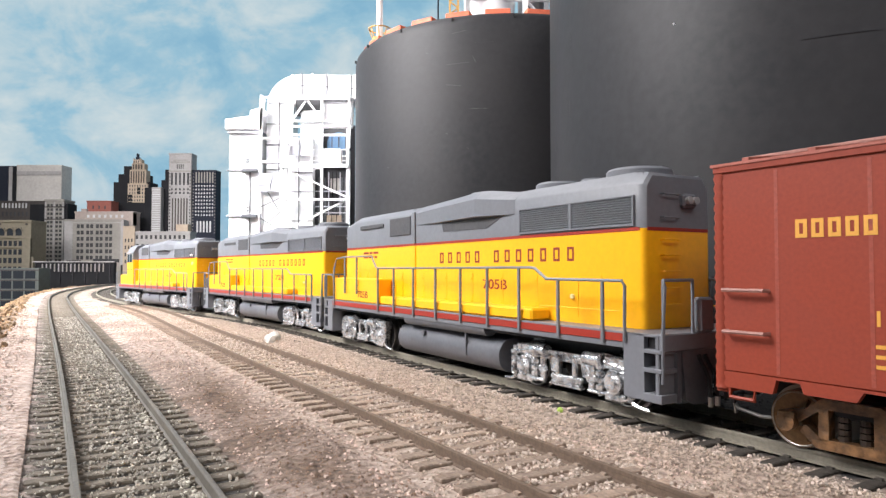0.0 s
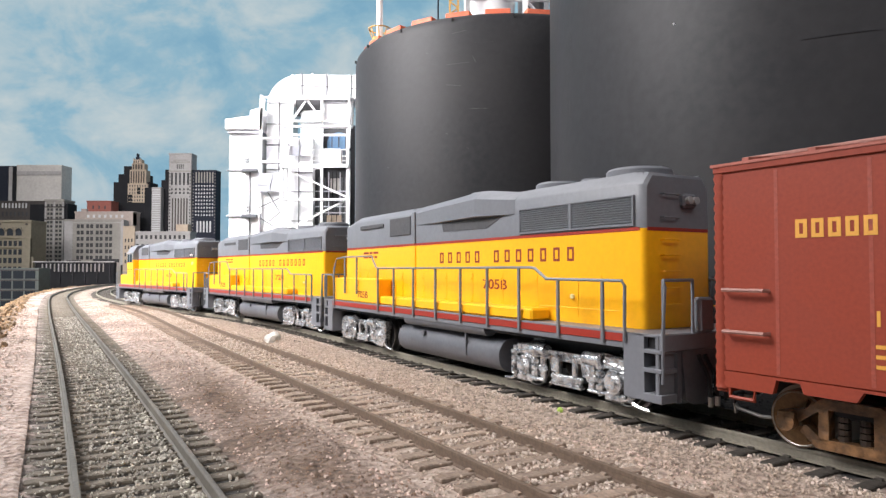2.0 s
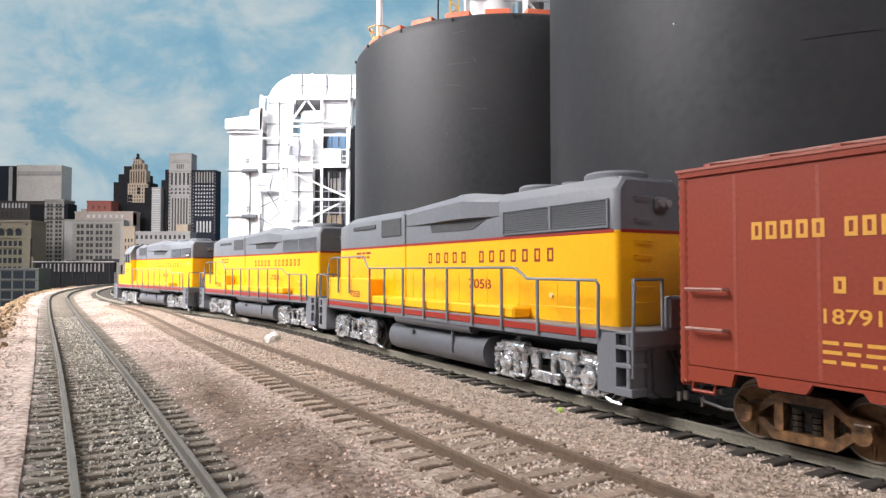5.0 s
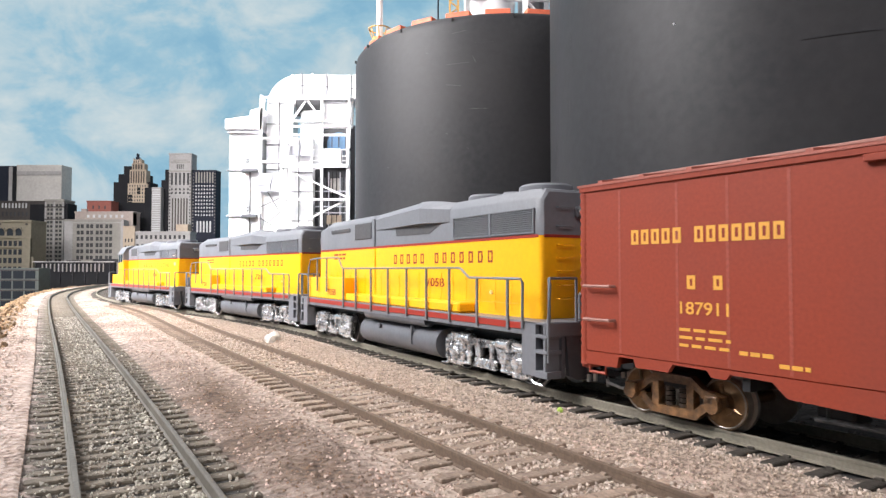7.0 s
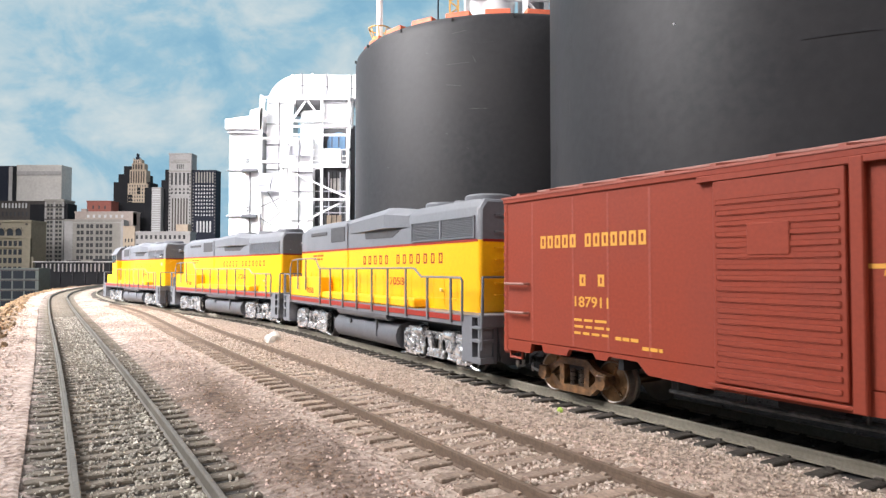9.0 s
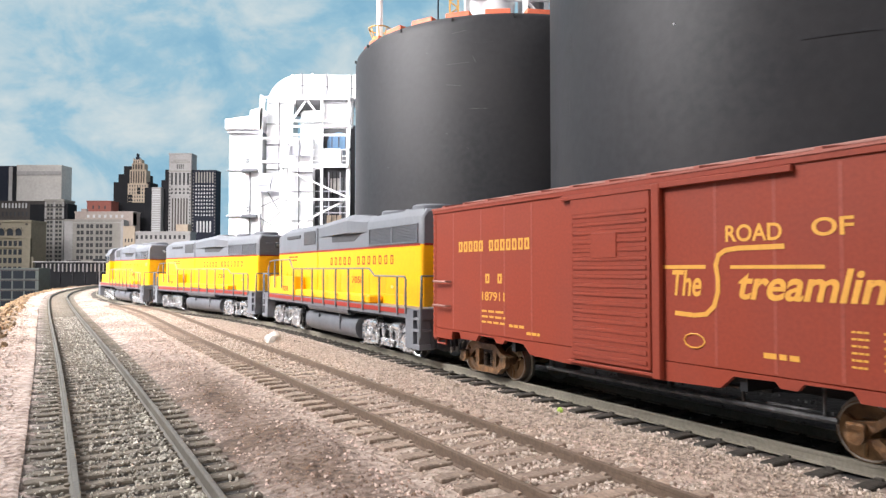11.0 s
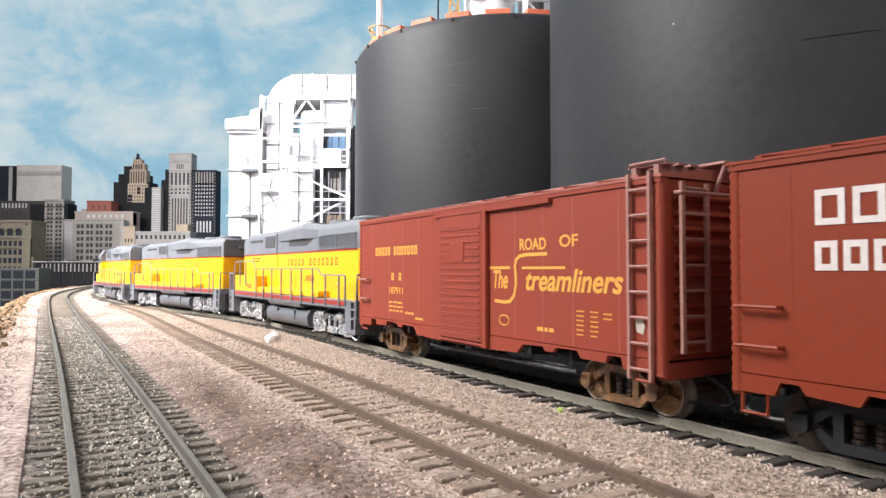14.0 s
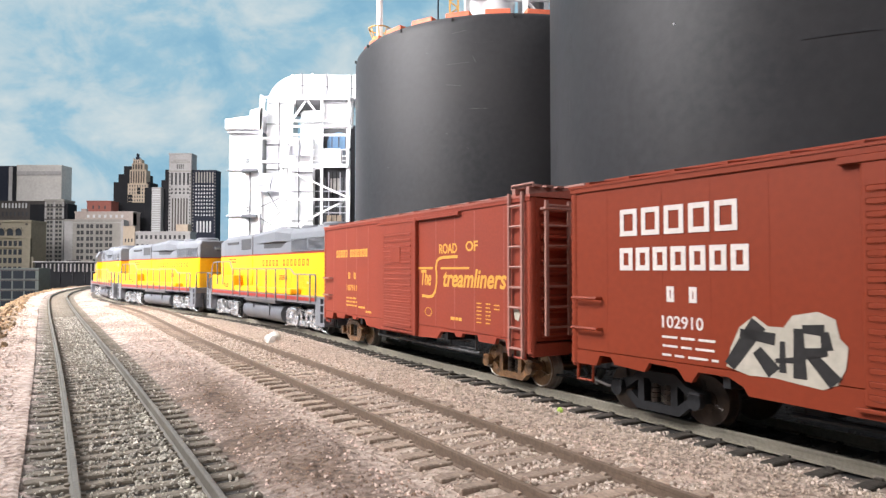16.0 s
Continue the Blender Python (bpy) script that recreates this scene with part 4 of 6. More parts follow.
def build_city():
    # near-black side, wall, strip and notch sheets paint shade onto the buildings
    flat_building("dark navy card tower with a plain face", -1261.0, -1170.0, 1790, 60, 316.0, SLATE, [], z0=-80, cornice=0, extra=[])
    flat_building("cream card slab block with a blank sunlit face", -1153.0, -1031.0, 1780, 50, 317.0, CREAM, [], z0=-80, cornice=0, extra=[("roof_band", (-1152.0, -1032.0, -1.5, 4, 289.0, 300.0), PALEGREY), ("white_edge", (-1172.0, -1162.0, -3, 40, 100.0, 312.0), PALEGREY), ("dark_side", (-1162.0, -1152.0, -2, 50, 60.0, 314.0), DARKCARD_SHADE)])
    flat_building("dark brown old card building with rows of windows", -1211.0, -1050.0, 1740, 50, 214.0, BROWNCARD, [(-1166.0, -1092.0, 60.0, 191.0, 7, 6, 0.5, 0.55, WINDOWS), (-1166.0, -1095.0, 192.0, 213.0, 8, 1, 0.45, 0.6, LITWIN)], z0=-80, cornice=1.2, extra=[("shaded_wall", (-1089.0, -1051.0, -1, 40, 45.0, 206.0), DARKCARD_SHADE)])
    flat_building("narrow grey card tower with three window columns", -1041.0, -991.0, 1725, 50, 216.0, GREYCARD, [(-1036.0, -1019.0, 52.0, 207.0, 2, 14, 0.66, 0.6, WINDOWS), (-1014.0, -995.0, 52.0, 207.0, 2, 14, 0.66, 0.6, WINDOWS)], z0=-80, cornice=1.5, extra=[("pier", (-1041.0, -1037.5, -1.6, 4, -80.0, 210.0), PALEGREY), ("pier", (-1018.5, -1014.5, -1.6, 4, -80.0, 210.0), PALEGREY), ("pier", (-994.5, -991.0, -1.6, 4, -80.0, 210.0), PALEGREY), ("string_course", (-1041.5, -990.5, -2.2, 4, 196.0, 199.0), BROWNCARD), ("string_course", (-1041.5, -990.5, -2.2, 4, 164.0, 167.0), BROWNCARD), ("shaded_side", (-991.0, -982.0, 2, 45, 45.0, 207.0), DARKCARD_SHADE)])
    flat_building("brick red rooftop block of a card building", -937.0, -873.0, 1735, 40, 214.0, REDCARD, [(-928.0, -881.0, 187.0, 208.0, 3, 1, 0.2, 0.4, WINDOWS)], z0=-80, cornice=1.0, extra=[])
    flat_building("pink stone card building with an ornate parapet", -964.0, -811.0, 1728, 40, 185.0, PINKCARD, [(-951.0, -818.0, 166.0, 181.0, 9, 1, 0.4, 0.5, LITWIN)], z0=-80, cornice=1.2, extra=[("parapet_gable", (-947.0, -933.0, -1.5, 20, 170.0, 193.0), PINKCARD), ("parapet_gable", (-830.0, -811.0, -1.5, 20, 151.0, 184.0), PINKCARD)])
    flat_building("broad warm grey card building with six window columns", -975.0, -828.0, 1700, 60, 162.0, GREYCARD, [(-951.0, -853.0, 56.0, 153.0, 4, 6, 0.3, 0.66, WINDOWS), (-941.0, -843.0, 56.0, 153.0, 4, 6, 0.3, 0.66, WINDOWS)], z0=-80, cornice=1.2, extra=[("string_course", (-976.0, -827.0, -1.4, 4, 154.0, 156.0), PALEGREY), ("plain_pier", (-975.0, -953.0, -1.0, 4, -80.0, 158.0), PALEGREY), ("quoin", (-830.0, -822.0, -0.5, 60, 45.0, 161.0), PALEGREY)])
    flat_building("near-black stepped card tower base", -900.0, -800.0, 1800, 50, 273.0, DARKCARD_SHADE, [], z0=-80, cornice=0, extra=[("shoulder", (-888.0, -812.0, 2, 45, 261.0, 295.0), DARKCARD_SHADE)])
    flat_building("cream and tan art-deco card tower with a stepped crown", -859.0, -805.0, 1795, 30, 268.0, TANCARD, [(-856.0, -808.0, 217.0, 266.0, 7, 5, 0.34, 0.62, WINDOWS), (-853.0, -812.0, 268.0, 304.0, 6, 1, 0.4, 0.9, BROWNCARD), (-848.0, -818.0, 306.0, 322.0, 4, 1, 0.4, 0.85, BROWNCARD), (-845.0, -828.0, 324.0, 332.0, 3, 1, 0.4, 0.8, BROWNCARD)], z0=-80, cornice=0, extra=[("step", (-855.0, -810.0, 2, 28, 260.0, 306.0), TANCARD), ("step", (-850.0, -816.0, 4, 26, 298.0, 324.0), TANCARD), ("step", (-848.0, -825.0, 6, 24, 318.0, 335.0), TANCARD), ("dark_base", (-892.0, -793.0, -4, 20, -80.0, 216.0), DARKCARD_SHADE), ("spire", (-842.0, -834.0, 8, 20, 332.0, 342.0), SLATE), ("spire", (-840.0, -836.0, 8, 18, 340.0, 352.0), SLATE), ("crown_pier", (-846.5, -844.0, 4, 10, 318.0, 338.0), TANCARD), ("crown_pier", (-829.0, -826.5, 4, 10, 318.0, 338.0), TANCARD), ("shaded_notch", (-833.0, -824.0, -1, 6, 238.0, 258.0), DARKCARD_SHADE), ("shaded_notch", (-858.0, -846.0, -1, 6, -80.0, 238.0), DARKCARD_SHADE), ("dark_flank", (-874.0, -850.0, 8, 40, 260.0, 317.0), DARKCARD_SHADE)])
    flat_building("narrow white striped card building", -789.0, -764.0, 1785, 40, 257.0, PALEGREY, [(-788.0, -765.0, 129.0, 253.0, 1, 20, 0.95, 0.45, LITWIN)], z0=-80, cornice=0, extra=[("shaded_side", (-809.0, -789.0, 2, 40, 121.0, 256.0), DARKCARD_SHADE)])
    flat_building("tall grey card tower with vertical window strips", -749.0, -688.0, 1800, 40, 351.0, PALEGREY, [(-746.0, -691.0, 264.0, 299.0, 5, 1, 0.45, 0.95, WINDOWS), (-746.0, -691.0, 238.0, 258.0, 5, 2, 0.4, 0.6, WINDOWS), (-742.0, -695.0, 138.0, 230.0, 6, 1, 0.42, 0.97, BROWNCARD), (-748.0, -744.0, 138.0, 300.0, 1, 18, 0.7, 0.5, WINDOWS), (-693.0, -689.0, 138.0, 300.0, 1, 18, 0.7, 0.5, WINDOWS), (-729.0, -708.0, 308.0, 322.0, 4, 1, 0.4, 0.9, WINDOWS)], z0=-80, cornice=1.2, extra=[("arch_band", (-744.0, -693.0, -1.2, 4, 326.0, 329.0), GREYCARD), ("arch_band", (-738.0, -699.0, -1.2, 4, 332.0, 334.0), GREYCARD), ("string_course", (-750.0, -687.0, -1.8, 4, 301.0, 304.0), GREYCARD), ("shaded_side", (-771.0, -749.0, 3, 40, 122.0, 279.0), DARKCARD_SHADE), ("shaded_side", (-762.0, -748.0, 6, 40, 268.0, 308.0), DARKCARD_SHADE)])
    flat_building("dark slate card tower with a white window grid", -688.0, -622.0, 1805, 40, 306.0, SLATE, [(-680.0, -627.0, 178.0, 268.0, 7, 9, 0.42, 0.46, LITWIN), (-680.0, -627.0, 270.0, 302.0, 7, 1, 0.45, 0.92, GREYCARD), (-686.0, -682.0, 130.0, 300.0, 1, 20, 0.6, 0.4, GREYCARD), (-626.0, -623.0, 130.0, 300.0, 1, 20, 0.6, 0.4, GREYCARD), (-676.0, -632.0, 134.0, 168.0, 5, 1, 0.5, 0.9, LITWIN)], z0=-80, cornice=0.8, extra=[])
    flat_building("low tan card terrace with small windows", -819.0, -647.0, 1690, 40, 130.0, PALEGREY, [(-813.0, -656.0, 111.0, 123.0, 13, 1, 0.45, 0.8, WINDOWS), (-813.0, -699.0, 45.0, 102.0, 9, 4, 0.45, 0.6, WINDOWS)], z0=-80, cornice=1.5, extra=[("roof_house", (-685.0, -654.0, 3, 25, 128.0, 150.0), TANCARD)])
    flat_building("small tan card house front with arched windows", -817.0, -787.0, 1686, 3, 144.0, TANCARD, [(-814.0, -790.0, 45.0, 117.0, 3, 4, 0.4, 0.55, WINDOWS)], z0=-80, cornice=1.0, extra=[])
    stone = flat_building("beige stone card building with arched upper windows", -1125.0, -973.0, 1560, 60, 149.0, BEIGE, [(-1051.0, -992.0, 4.0, 105.0, 5, 5, 0.62, 0.66, GLASS_DARK), (-1053.0, -992.0, 113.0, 134.0, 3, 1, 0.7, 0.9, GLASS_DARK)], z0=-80, cornice=1.6, extra=[("string_course", (-1126.0, -971.0, -2.4, 5, 108.0, 111.0), BEIGE), ("string_course", (-1126.0, -971.0, -2.4, 5, 84.0, 86.0), BEIGE), ("pier", (-992.0, -973.0, -2.6, 5, -80.0, 108.0), BEIGE), ("pier", (-1056.0, -1049.0, -2.6, 5, -80.0, 134.0), BEIGE), ("lower_wing", (-973.0, -968.0, 2, 50, -12.0, 64.0), BEIGE)])

    for cx in (-1043.0, -1022.5, -1002.0):          # stone arches over the upper windows
        bm = B()
        tube(bm, [(cx + 1049.0 + 8.6 * math.cos(k * math.pi / 10), -1.6, 124.0 + 8.6 * math.sin(k * math.pi / 10)) for k in range(11)], 1.5, 6)
        part("arch", bm, BEIGE, stone)
    for cx in (-1046.0, -984.0):
        bm = B()
        cyl(bm, (cx + 1049.0, -2.0, 141.0), 2.4, 2.4, "y", 14)
        part("medallion", bm, BROWNCARD, stone)


def build_viaduct():
    t = thing("black_viaduct", "black steel viaduct wall with pale posts and a white rail", "viaduct", at=(-836, 1500, 0))
    bm = B()
    box(bm, -90, 90, 0, 12, -80, 50, 0.5)
    part("wall", bm, DARKCARD_SHADE, t)
    bm = B()
    box(bm, -94, 91, -3, -1, 50, 52.5, 0.3)
    part("white_rail", bm, PALEGREY, t)
    for i in range(16):
        bm = B()
        x = -72 + i * 9.2
        h = 17 if i > 2 else 10
        box(bm, x - 1.2, x + 1.2, -1.8, 0.2, 46 - h, 47, 0.2)
        part("post", bm, PALEGREY if i % 3 else GREYCARD, t)
    for i in range(7):
        bm = B()
        box(bm, -88 + i * 28, -86 + i * 28, -2.4, 0.3, 3, 50, 0.2)
        part("rib", bm, BLACK, t)
    for x, h in ((-20, 5), (40, 8), (66, 8)):
        bm = B()
        box(bm, x, x + 30, 3, 11, 50, 50 + h, 0.4)
        part("roof_box", bm, BLACK, t)
    g = thing("glass_front_building", "dark green-grey glazed building standing below the track level", "building", "city buildings", at=(-905, 1380, -75))
    bm = B()
    box(bm, -120, 62, 0, 40, 0, 112, 0.5)
    part("wall", bm, mat("dark_green_card_wall", (0.07, 0.08, 0.075), 0.5, grain=160, stain=0.4), g)
    for i in range(7):
        for j in range(5):
            bm = B()
            box(bm, -116 + i * 25, -95 + i * 25, -0.8, 0.2, 6 + j * 21, 22 + j * 21)
            part("window", bm, GLASS_DARK, g)
    for j in range(6):
        bm = B()
        box(bm, -120, 63, -1.6, 0, 1.5 + j * 21, 3.5 + j * 21)
        part("ledge", bm, BROWNCARD, g)


# ---------------------------------------------------------------- rolling stock; +x is forward, +y its left side, z from the rail top
def wheelset(parent, x, r, material, tyre=None):
    bm = B()
    for s in (-1, 1):
        y0, y1 = s * 6.9, s * 8.9
        for ra, rb, ya, yb in ((r, r, y0, y1), (r + 0.7, r + 0.7, s * 6.2, y0)):
            cyl(bm, (0, min(ya, yb), 0), ra, abs(yb - ya), "y", 28)
        cyl(bm, (0, min(s * 8.9, s * 9.15), 0), r * 0.45, 0.25, "y", 16)
        for k in range(3):                       # spoke-like ribs, so that the turning shows
            a = k * 2 * math.pi / 3
            tube(bm, [(0, s * 9.0, 0), (r * 0.8 * math.cos(a), s * 8.95, r * 0.8 * math.sin(a))], 0.35)
    cyl(bm, (0, -9, 0), 1.1, 18, "y", 12)
    ob = part("wheelset", bm, material, parent)
    ob.location = (x * MM, 0, r * MM)
    if tyre:
        bm = B()
        for s in (-1, 1):
            cyl(bm, (0, min(s * 7.0, s * 8.7), 0), r + 0.04, 1.7, "y", 28)
            cyl(bm, (0, s * 6.55 - 0.4, 0), r + 0.75, 0.8, "y", 28)
            tube(bm, [((r - 0.3) * math.cos(k * math.pi / 14), s * 8.85, (r - 0.3) * math.sin(k * math.pi / 14)) for k in range(29)], 0.2, 6)
        part("tyre", bm, tyre, ob)
    WHEELS.append((ob, x, r))
    return ob


WHEELS = []


def loco_truck(parent, x):
    for dx in (-15.75, 15.75):
        wheelset(parent, x + dx, 5.85, BLACK, STEEL)
    for s in (-1, 1):
        bm = B()
        y0, y1 = (9.6, 11.6) if s > 0 else (-11.6, -9.6)
        arm = [(20, 10.8), (20, 8.2), (18.6, 8.0), (18.2, 3.8), (13.3, 3.8), (12.9, 8.0), (7, 8.0), (6.2, 5.2), (4.8, 5.2), (4.2, 8.0)]
        crown = [(-11, 11.6), (-8, 10.2), (8, 10.2), (11, 11.6)]
        outline = crown + arm + [(-u, v) for u, v in arm[::-1]]
        prism(bm, [(x + u, v) for u, v in outline], "y", y0, y1)
        part("truck_frame", bm, CHROME, parent, "chrome-plated truck side frame")
        o = 11.6 if s > 0 else -13.0
        for dx in (-15.75, 15.75):
            bm = B()
            cyl(bm, (x + dx, o, 5.6), 2.5, 1.5, "y", 14)
            cyl(bm, (x + dx, o + (1.0 if s > 0 else -0.6), 5.6), 1.5, 1.3, "y", 12)
            box(bm, x + dx - 3.2, x + dx + 3.2, o, o + 1.0, 8.2, 11.2, 0.4)
            box(bm, x + dx - 2.9, x + dx + 2.9, o, o + 1.2, 1.5, 3.4, 0.4)
            part("journal_box", bm, CHROME, parent)
            for e in (-1, 1):
                bm = B()
                for j in range(4):
                    cyl(bm, (x + dx + e * 4.3, o + 0.7, 3.6 + j * 1.5), 1.15, 1.0, "z", 12)
                tube(bm, [(x + dx + e * 4.3, o + 0.7, 2.2), (x + dx + e * 4.3, o + 0.7, 10.2)], 0.55)
                part("coil_spring", bm, CHROME, parent)
        bm = B()
        box(bm, x - 5.4, x + 5.4, o - 0.2, o + 1.2, 3.6, 5.0, 0.4)
        for j in range(3):
            box(bm, x - 5.6 + j * 0.6, x + 5.6 - j * 0.6, o, o + 1.2, 2.4 + j * 0.6, 2.85 + j * 0.6)
        part("spring_plank", bm, CHROME, parent)
        for e in (-1, 1):
            bm = B()
            box(bm, x + e * 8.6 - 0.9, x + e * 8.6 + 0.9, o, o + 1.1, 2.8, 9.4, 0.35)
            box(bm, x + e * 8.6 - 1.5, x + e * 8.6 + 1.5, o + 0.2, o + 1.3, 4.6, 6.4, 0.35)
            cyl(bm, (x + e * 10.6 - 2.8, o + 0.7, 2.8), 0.5, 5.6, "x", 10)
            part("brake_shoe", bm, CHROME, parent)
            bm = B()
            box(bm, x + e * 3.0 - 0.6, x + e * 3.0 + 0.6, o, o + 1.2, 4.6, 9.6, 0.25)
            part("swing_hanger", bm, CHROME, parent)
        for e in (-1, 1):
            bm = B()
            cyl(bm, (x + e * 9.5 - 2.6, o + 0.8, 10.0), 1.6, 5.2, "x", 14)
            tube(bm, [(x + e * 12.5, o + 0.6, 9.8), (x + e * 20.5, o + 0.8, 8.6), (x + e * 21.0, o + 0.6, 3.2), (x + e * 18.5, o + 0.6, 2.0)], 0.55)
            part("brake_cylinder", bm, CHROME, parent)
            bm = B()
            tube(bm, [(x + e * 19.6, o + 0.5, 2.4), (x + e * 22.2, o + 0.4, 1.4), (x + e * 25.0, o + 0.2, 1.2)], 0.42)
            part("sand_pipe", bm, CHROME, parent)
    bm = B()
    box(bm, x - 14, x + 14, -8, 8, 9.0, 13.2, 0.8)
    part("bolster", bm, BLACK, parent)


def rail_post(parent, x, y, z0, z1):
    bm = B()
    box(bm, x - 0.4, x + 0.4, y - 0.3, y + 0.3, z0, z1, 0.1)
    part("handrail_post", bm, GREY, parent)


def fan(parent, x, y, z, r, h=2.0):
    bm = B()
    cyl(bm, (x, y, z), r, h * 0.75, "z", 32)
    cyl(bm, (x, y, z + h * 0.75), r, h * 0.25, "z", 32, r - 0.5)
    f = part("roof_fan", bm, GREY, parent)
    bm = B()
    for i in range(4):
        ring_tube(bm, (x, y, z + h + 0.05), r * (0.25 + 0.2 * i), 0.14, 24)
    for i in range(8):
        a = i * math.pi / 4
        tube(bm, [(x, y, z + h + 0.1), (x + r * 0.9 * math.cos(a), y + r * 0.9 * math.sin(a), z + h + 0.05)], 0.14, 5)
    part("fan_grille", bm, GREY, f)


def coupler(parent, x, s, material=BLACK):
    bm = B()
    box(bm, min(x, x + s * 6), max(x, x + s * 6), -1.2, 1.2, 6.6, 8.6, 0.3)
    box(bm, min(x + s * 3.8, x + s * 7), max(x + s * 3.8, x + s * 7), -2.2, 2.0, 5.8, 9.4, 0.6)
    part("coupler", bm, material, parent)


def louvre(parent, x0, x1, z0, z1, n, y, sign):
    bm = B()
    for i in range(n):
        z = z0 + (z1 - z0) * i / n
        h = (z1 - z0) / n
        prism(bm, [(y * sign, z + 0.05 * h), ((y + 0.42) * sign, z + 0.05 * h), ((y + 0.42) * sign, z + 0.2 * h), (y * sign, z + 0.75 * h)], "x", x0, x1)
    panel = part("louvre_panel", bm, GREY, parent, smooth=False)
    bm = B()
    y0, y1 = sorted((y * sign, (y + 0.5) * sign))
    for a in (x0 - 0.5, x1):
        box(bm, a, a + 0.5, y0, y1, z0 - 0.3, z1 + 0.3)
    box(bm, x0, x1, y0, y1, z1, z1 + 0.3)
    box(bm, x0, x1, y0, y1, z0 - 0.3, z0)
    part("louvre_frame", bm, GREY, panel)


def build_loco(label, number, cab):
    """A four-axle hood diesel of 200 mm over the couplers; with or without a cab."""
    t = thing("model_locomotive", label, "model locomotive", "yellow locomotives")
    HR, HF, W = -82.6, 82.9, 10.5
    HB, HT = 17.4, 38.6                                            # foot and top of the yellow
    hood_front = HF if not cab else 50.0
    bm = B()
    box(bm, HR, hood_front, -W, W, HB, HT, 0.0)
    es = [e for e in bm.edges if abs(e.verts[0].co.z - e.verts[1].co.z) > 1]
    bmesh.ops.bevel(bm, geom=es, offset=1.4, segments=3, affect="EDGES", profile=0.5)
    hood = part("yellow_hood", bm, YELLOW, t, "bright yellow lower hood")
    # door seams, hinges and latches along the hood
    for sgn in (1, -1):
        for i, x in enumerate(np.arange(-70, hood_front - 10, 7.6)):
            bm = B()
            y0, y1 = sorted((sgn * W, sgn * (W + 0.12)))
            box(bm, x, x + 0.35, y0, y1, HB + 1.5, HB + 11.5)
            for z in (HB + 3, HB + 9.5):
                box(bm, x + 0.6, x + 1.5, y0, y1 + 0.1 * (sgn > 0), z, z + 0.6)
            part("door_seam", bm, YELLOW, hood)
        bm = B()
        y0, y1 = sorted((sgn * W, sgn * 16.3))
        box(bm, -52, 36, y0, y1, HB, 20.4, 0.5)                     # low box along the walkway
        part("sill_box", bm, YELLOW, hood)
    bm = B()
    for x0, x1, y0, y1 in ((HR - 0.04, hood_front + 0.04, W - 0.02, W + 0.1), (HR - 0.04, hood_front + 0.04, -W - 0.1, -W + 0.02), (HR - 0.1, HR + 0.02, -W + 1, W - 1), (hood_front - 0.02, hood_front + 0.1, -W + 1, W - 1)):
        box(bm, x0 + (1.2 if y1 - y0 < 1 else 0), x1 - (1.2 if y1 - y0 < 1 else 0), y0, y1, HT - 0.5, HT + 0.25)
    part("red_stripe", bm, RED, t, "thin red dividing stripe")
    # grey upper hood
    def ring(x, w, zt, tw, zr):
        return [(x, w, HT + 0.02), (x, w, zt - 0.7), (x, w - 0.35, zt), (x, tw, zr), (x, -tw, zr), (x, -w + 0.35, zt), (x, -w, zt - 0.7), (x, -w, HT + 0.02)]
    bm = B()
    st = [(hood_front, W - 0.6, 46.8, 7.0, 47.6), (hood_front - 1.2, W, 47.8, 7.6, 49.0), (hood_front - 11, W, 49.2, 7.8, 51.2), (26, W, 49.2, 8.0, 51.2), (0, W, 49.0, 8.0, 51.0), (-36, W, 48.8, 8.2, 50.9), (HR + 2.5, W, 48.7, 8.4, 50.9), (HR + 0.6, W - 0.4, 48.4, 8.2, 50.5), (HR, W - 1.0, 48.0, 7.8, 49.8)]
    loft(bm, [ring(*s) for s in st])
    upper = part("grey_hood", bm, GREY, t, "grey upper hood")
    bm = B()
    def bulge(x, w, zi, zl, zm, zr):
        return [(x, W - 0.4, zi), (x, w, zl), (x, w, zm), (x, w - 2.6, zr), (x, -w + 2.6, zr), (x, -w, zm), (x, -w, zl), (x, -W + 0.4, zi)]
    loft(bm, [bulge(19.0, W + 0.08, 44.9, 45.0, 49.0, 51.2), bulge(2.0, W + 0.9, 44.8, 45.0, 49.6, 51.8), bulge(-20.5, W + 1.9, 44.9, 45.2, 50.2, 52.6), bulge(-24.5, W + 1.7, 44.8, 45.0, 49.8, 52.4), bulge(-37.5, W + 0.06, 44.6, 44.7, 48.6, 50.8)])
    part("dynamic_brake_bulge", bm, GREY, upper, smooth=False)
    for s in (1, -1):
        louvre(upper, -79.6, -60.4, HT + 0.9, 45.4, 11, W, s)
        louvre(upper, -59.4, -40.2, HT + 0.9, 45.4, 11, W, s)
        y0, y1 = sorted((s * W, s * (W + 0.35)))
        bm = B()
        box(bm, 23, 39.5, y0, y1, 42.0, 48.4, 0.15)
        part("filter_panel", bm, DARKGREY, upper)
        bm = B()
        prism(bm, [(0.5, 41.9), (-24.0, 41.6), (-32.0, 44.6), (1.5, 44.7)], "y", y0, y1 - 0.2 * s)
        part("brake_intake", bm, DARKGREY, upper, "dark grey panel under the bulge")
        bm = B()
        box(bm, 19.3, 21.2, y0, y1 + 0.2 * (s > 0), HT + 0.3, 49.6, 0.15)
        part("hood_joint", bm, GREY, upper)
        bm = B()
        box(bm, 19.3, 21.2, y0, y1, HB, HT - 0.55, 0.15)
        part("hood_joint", bm, YELLOW, hood)
        if not cab:
            bm = B()
            box(bm, 45, 67, y0, y1, 45.6, 47.2, 0.3)
            part("side_vent", bm, DARKGREY, upper)
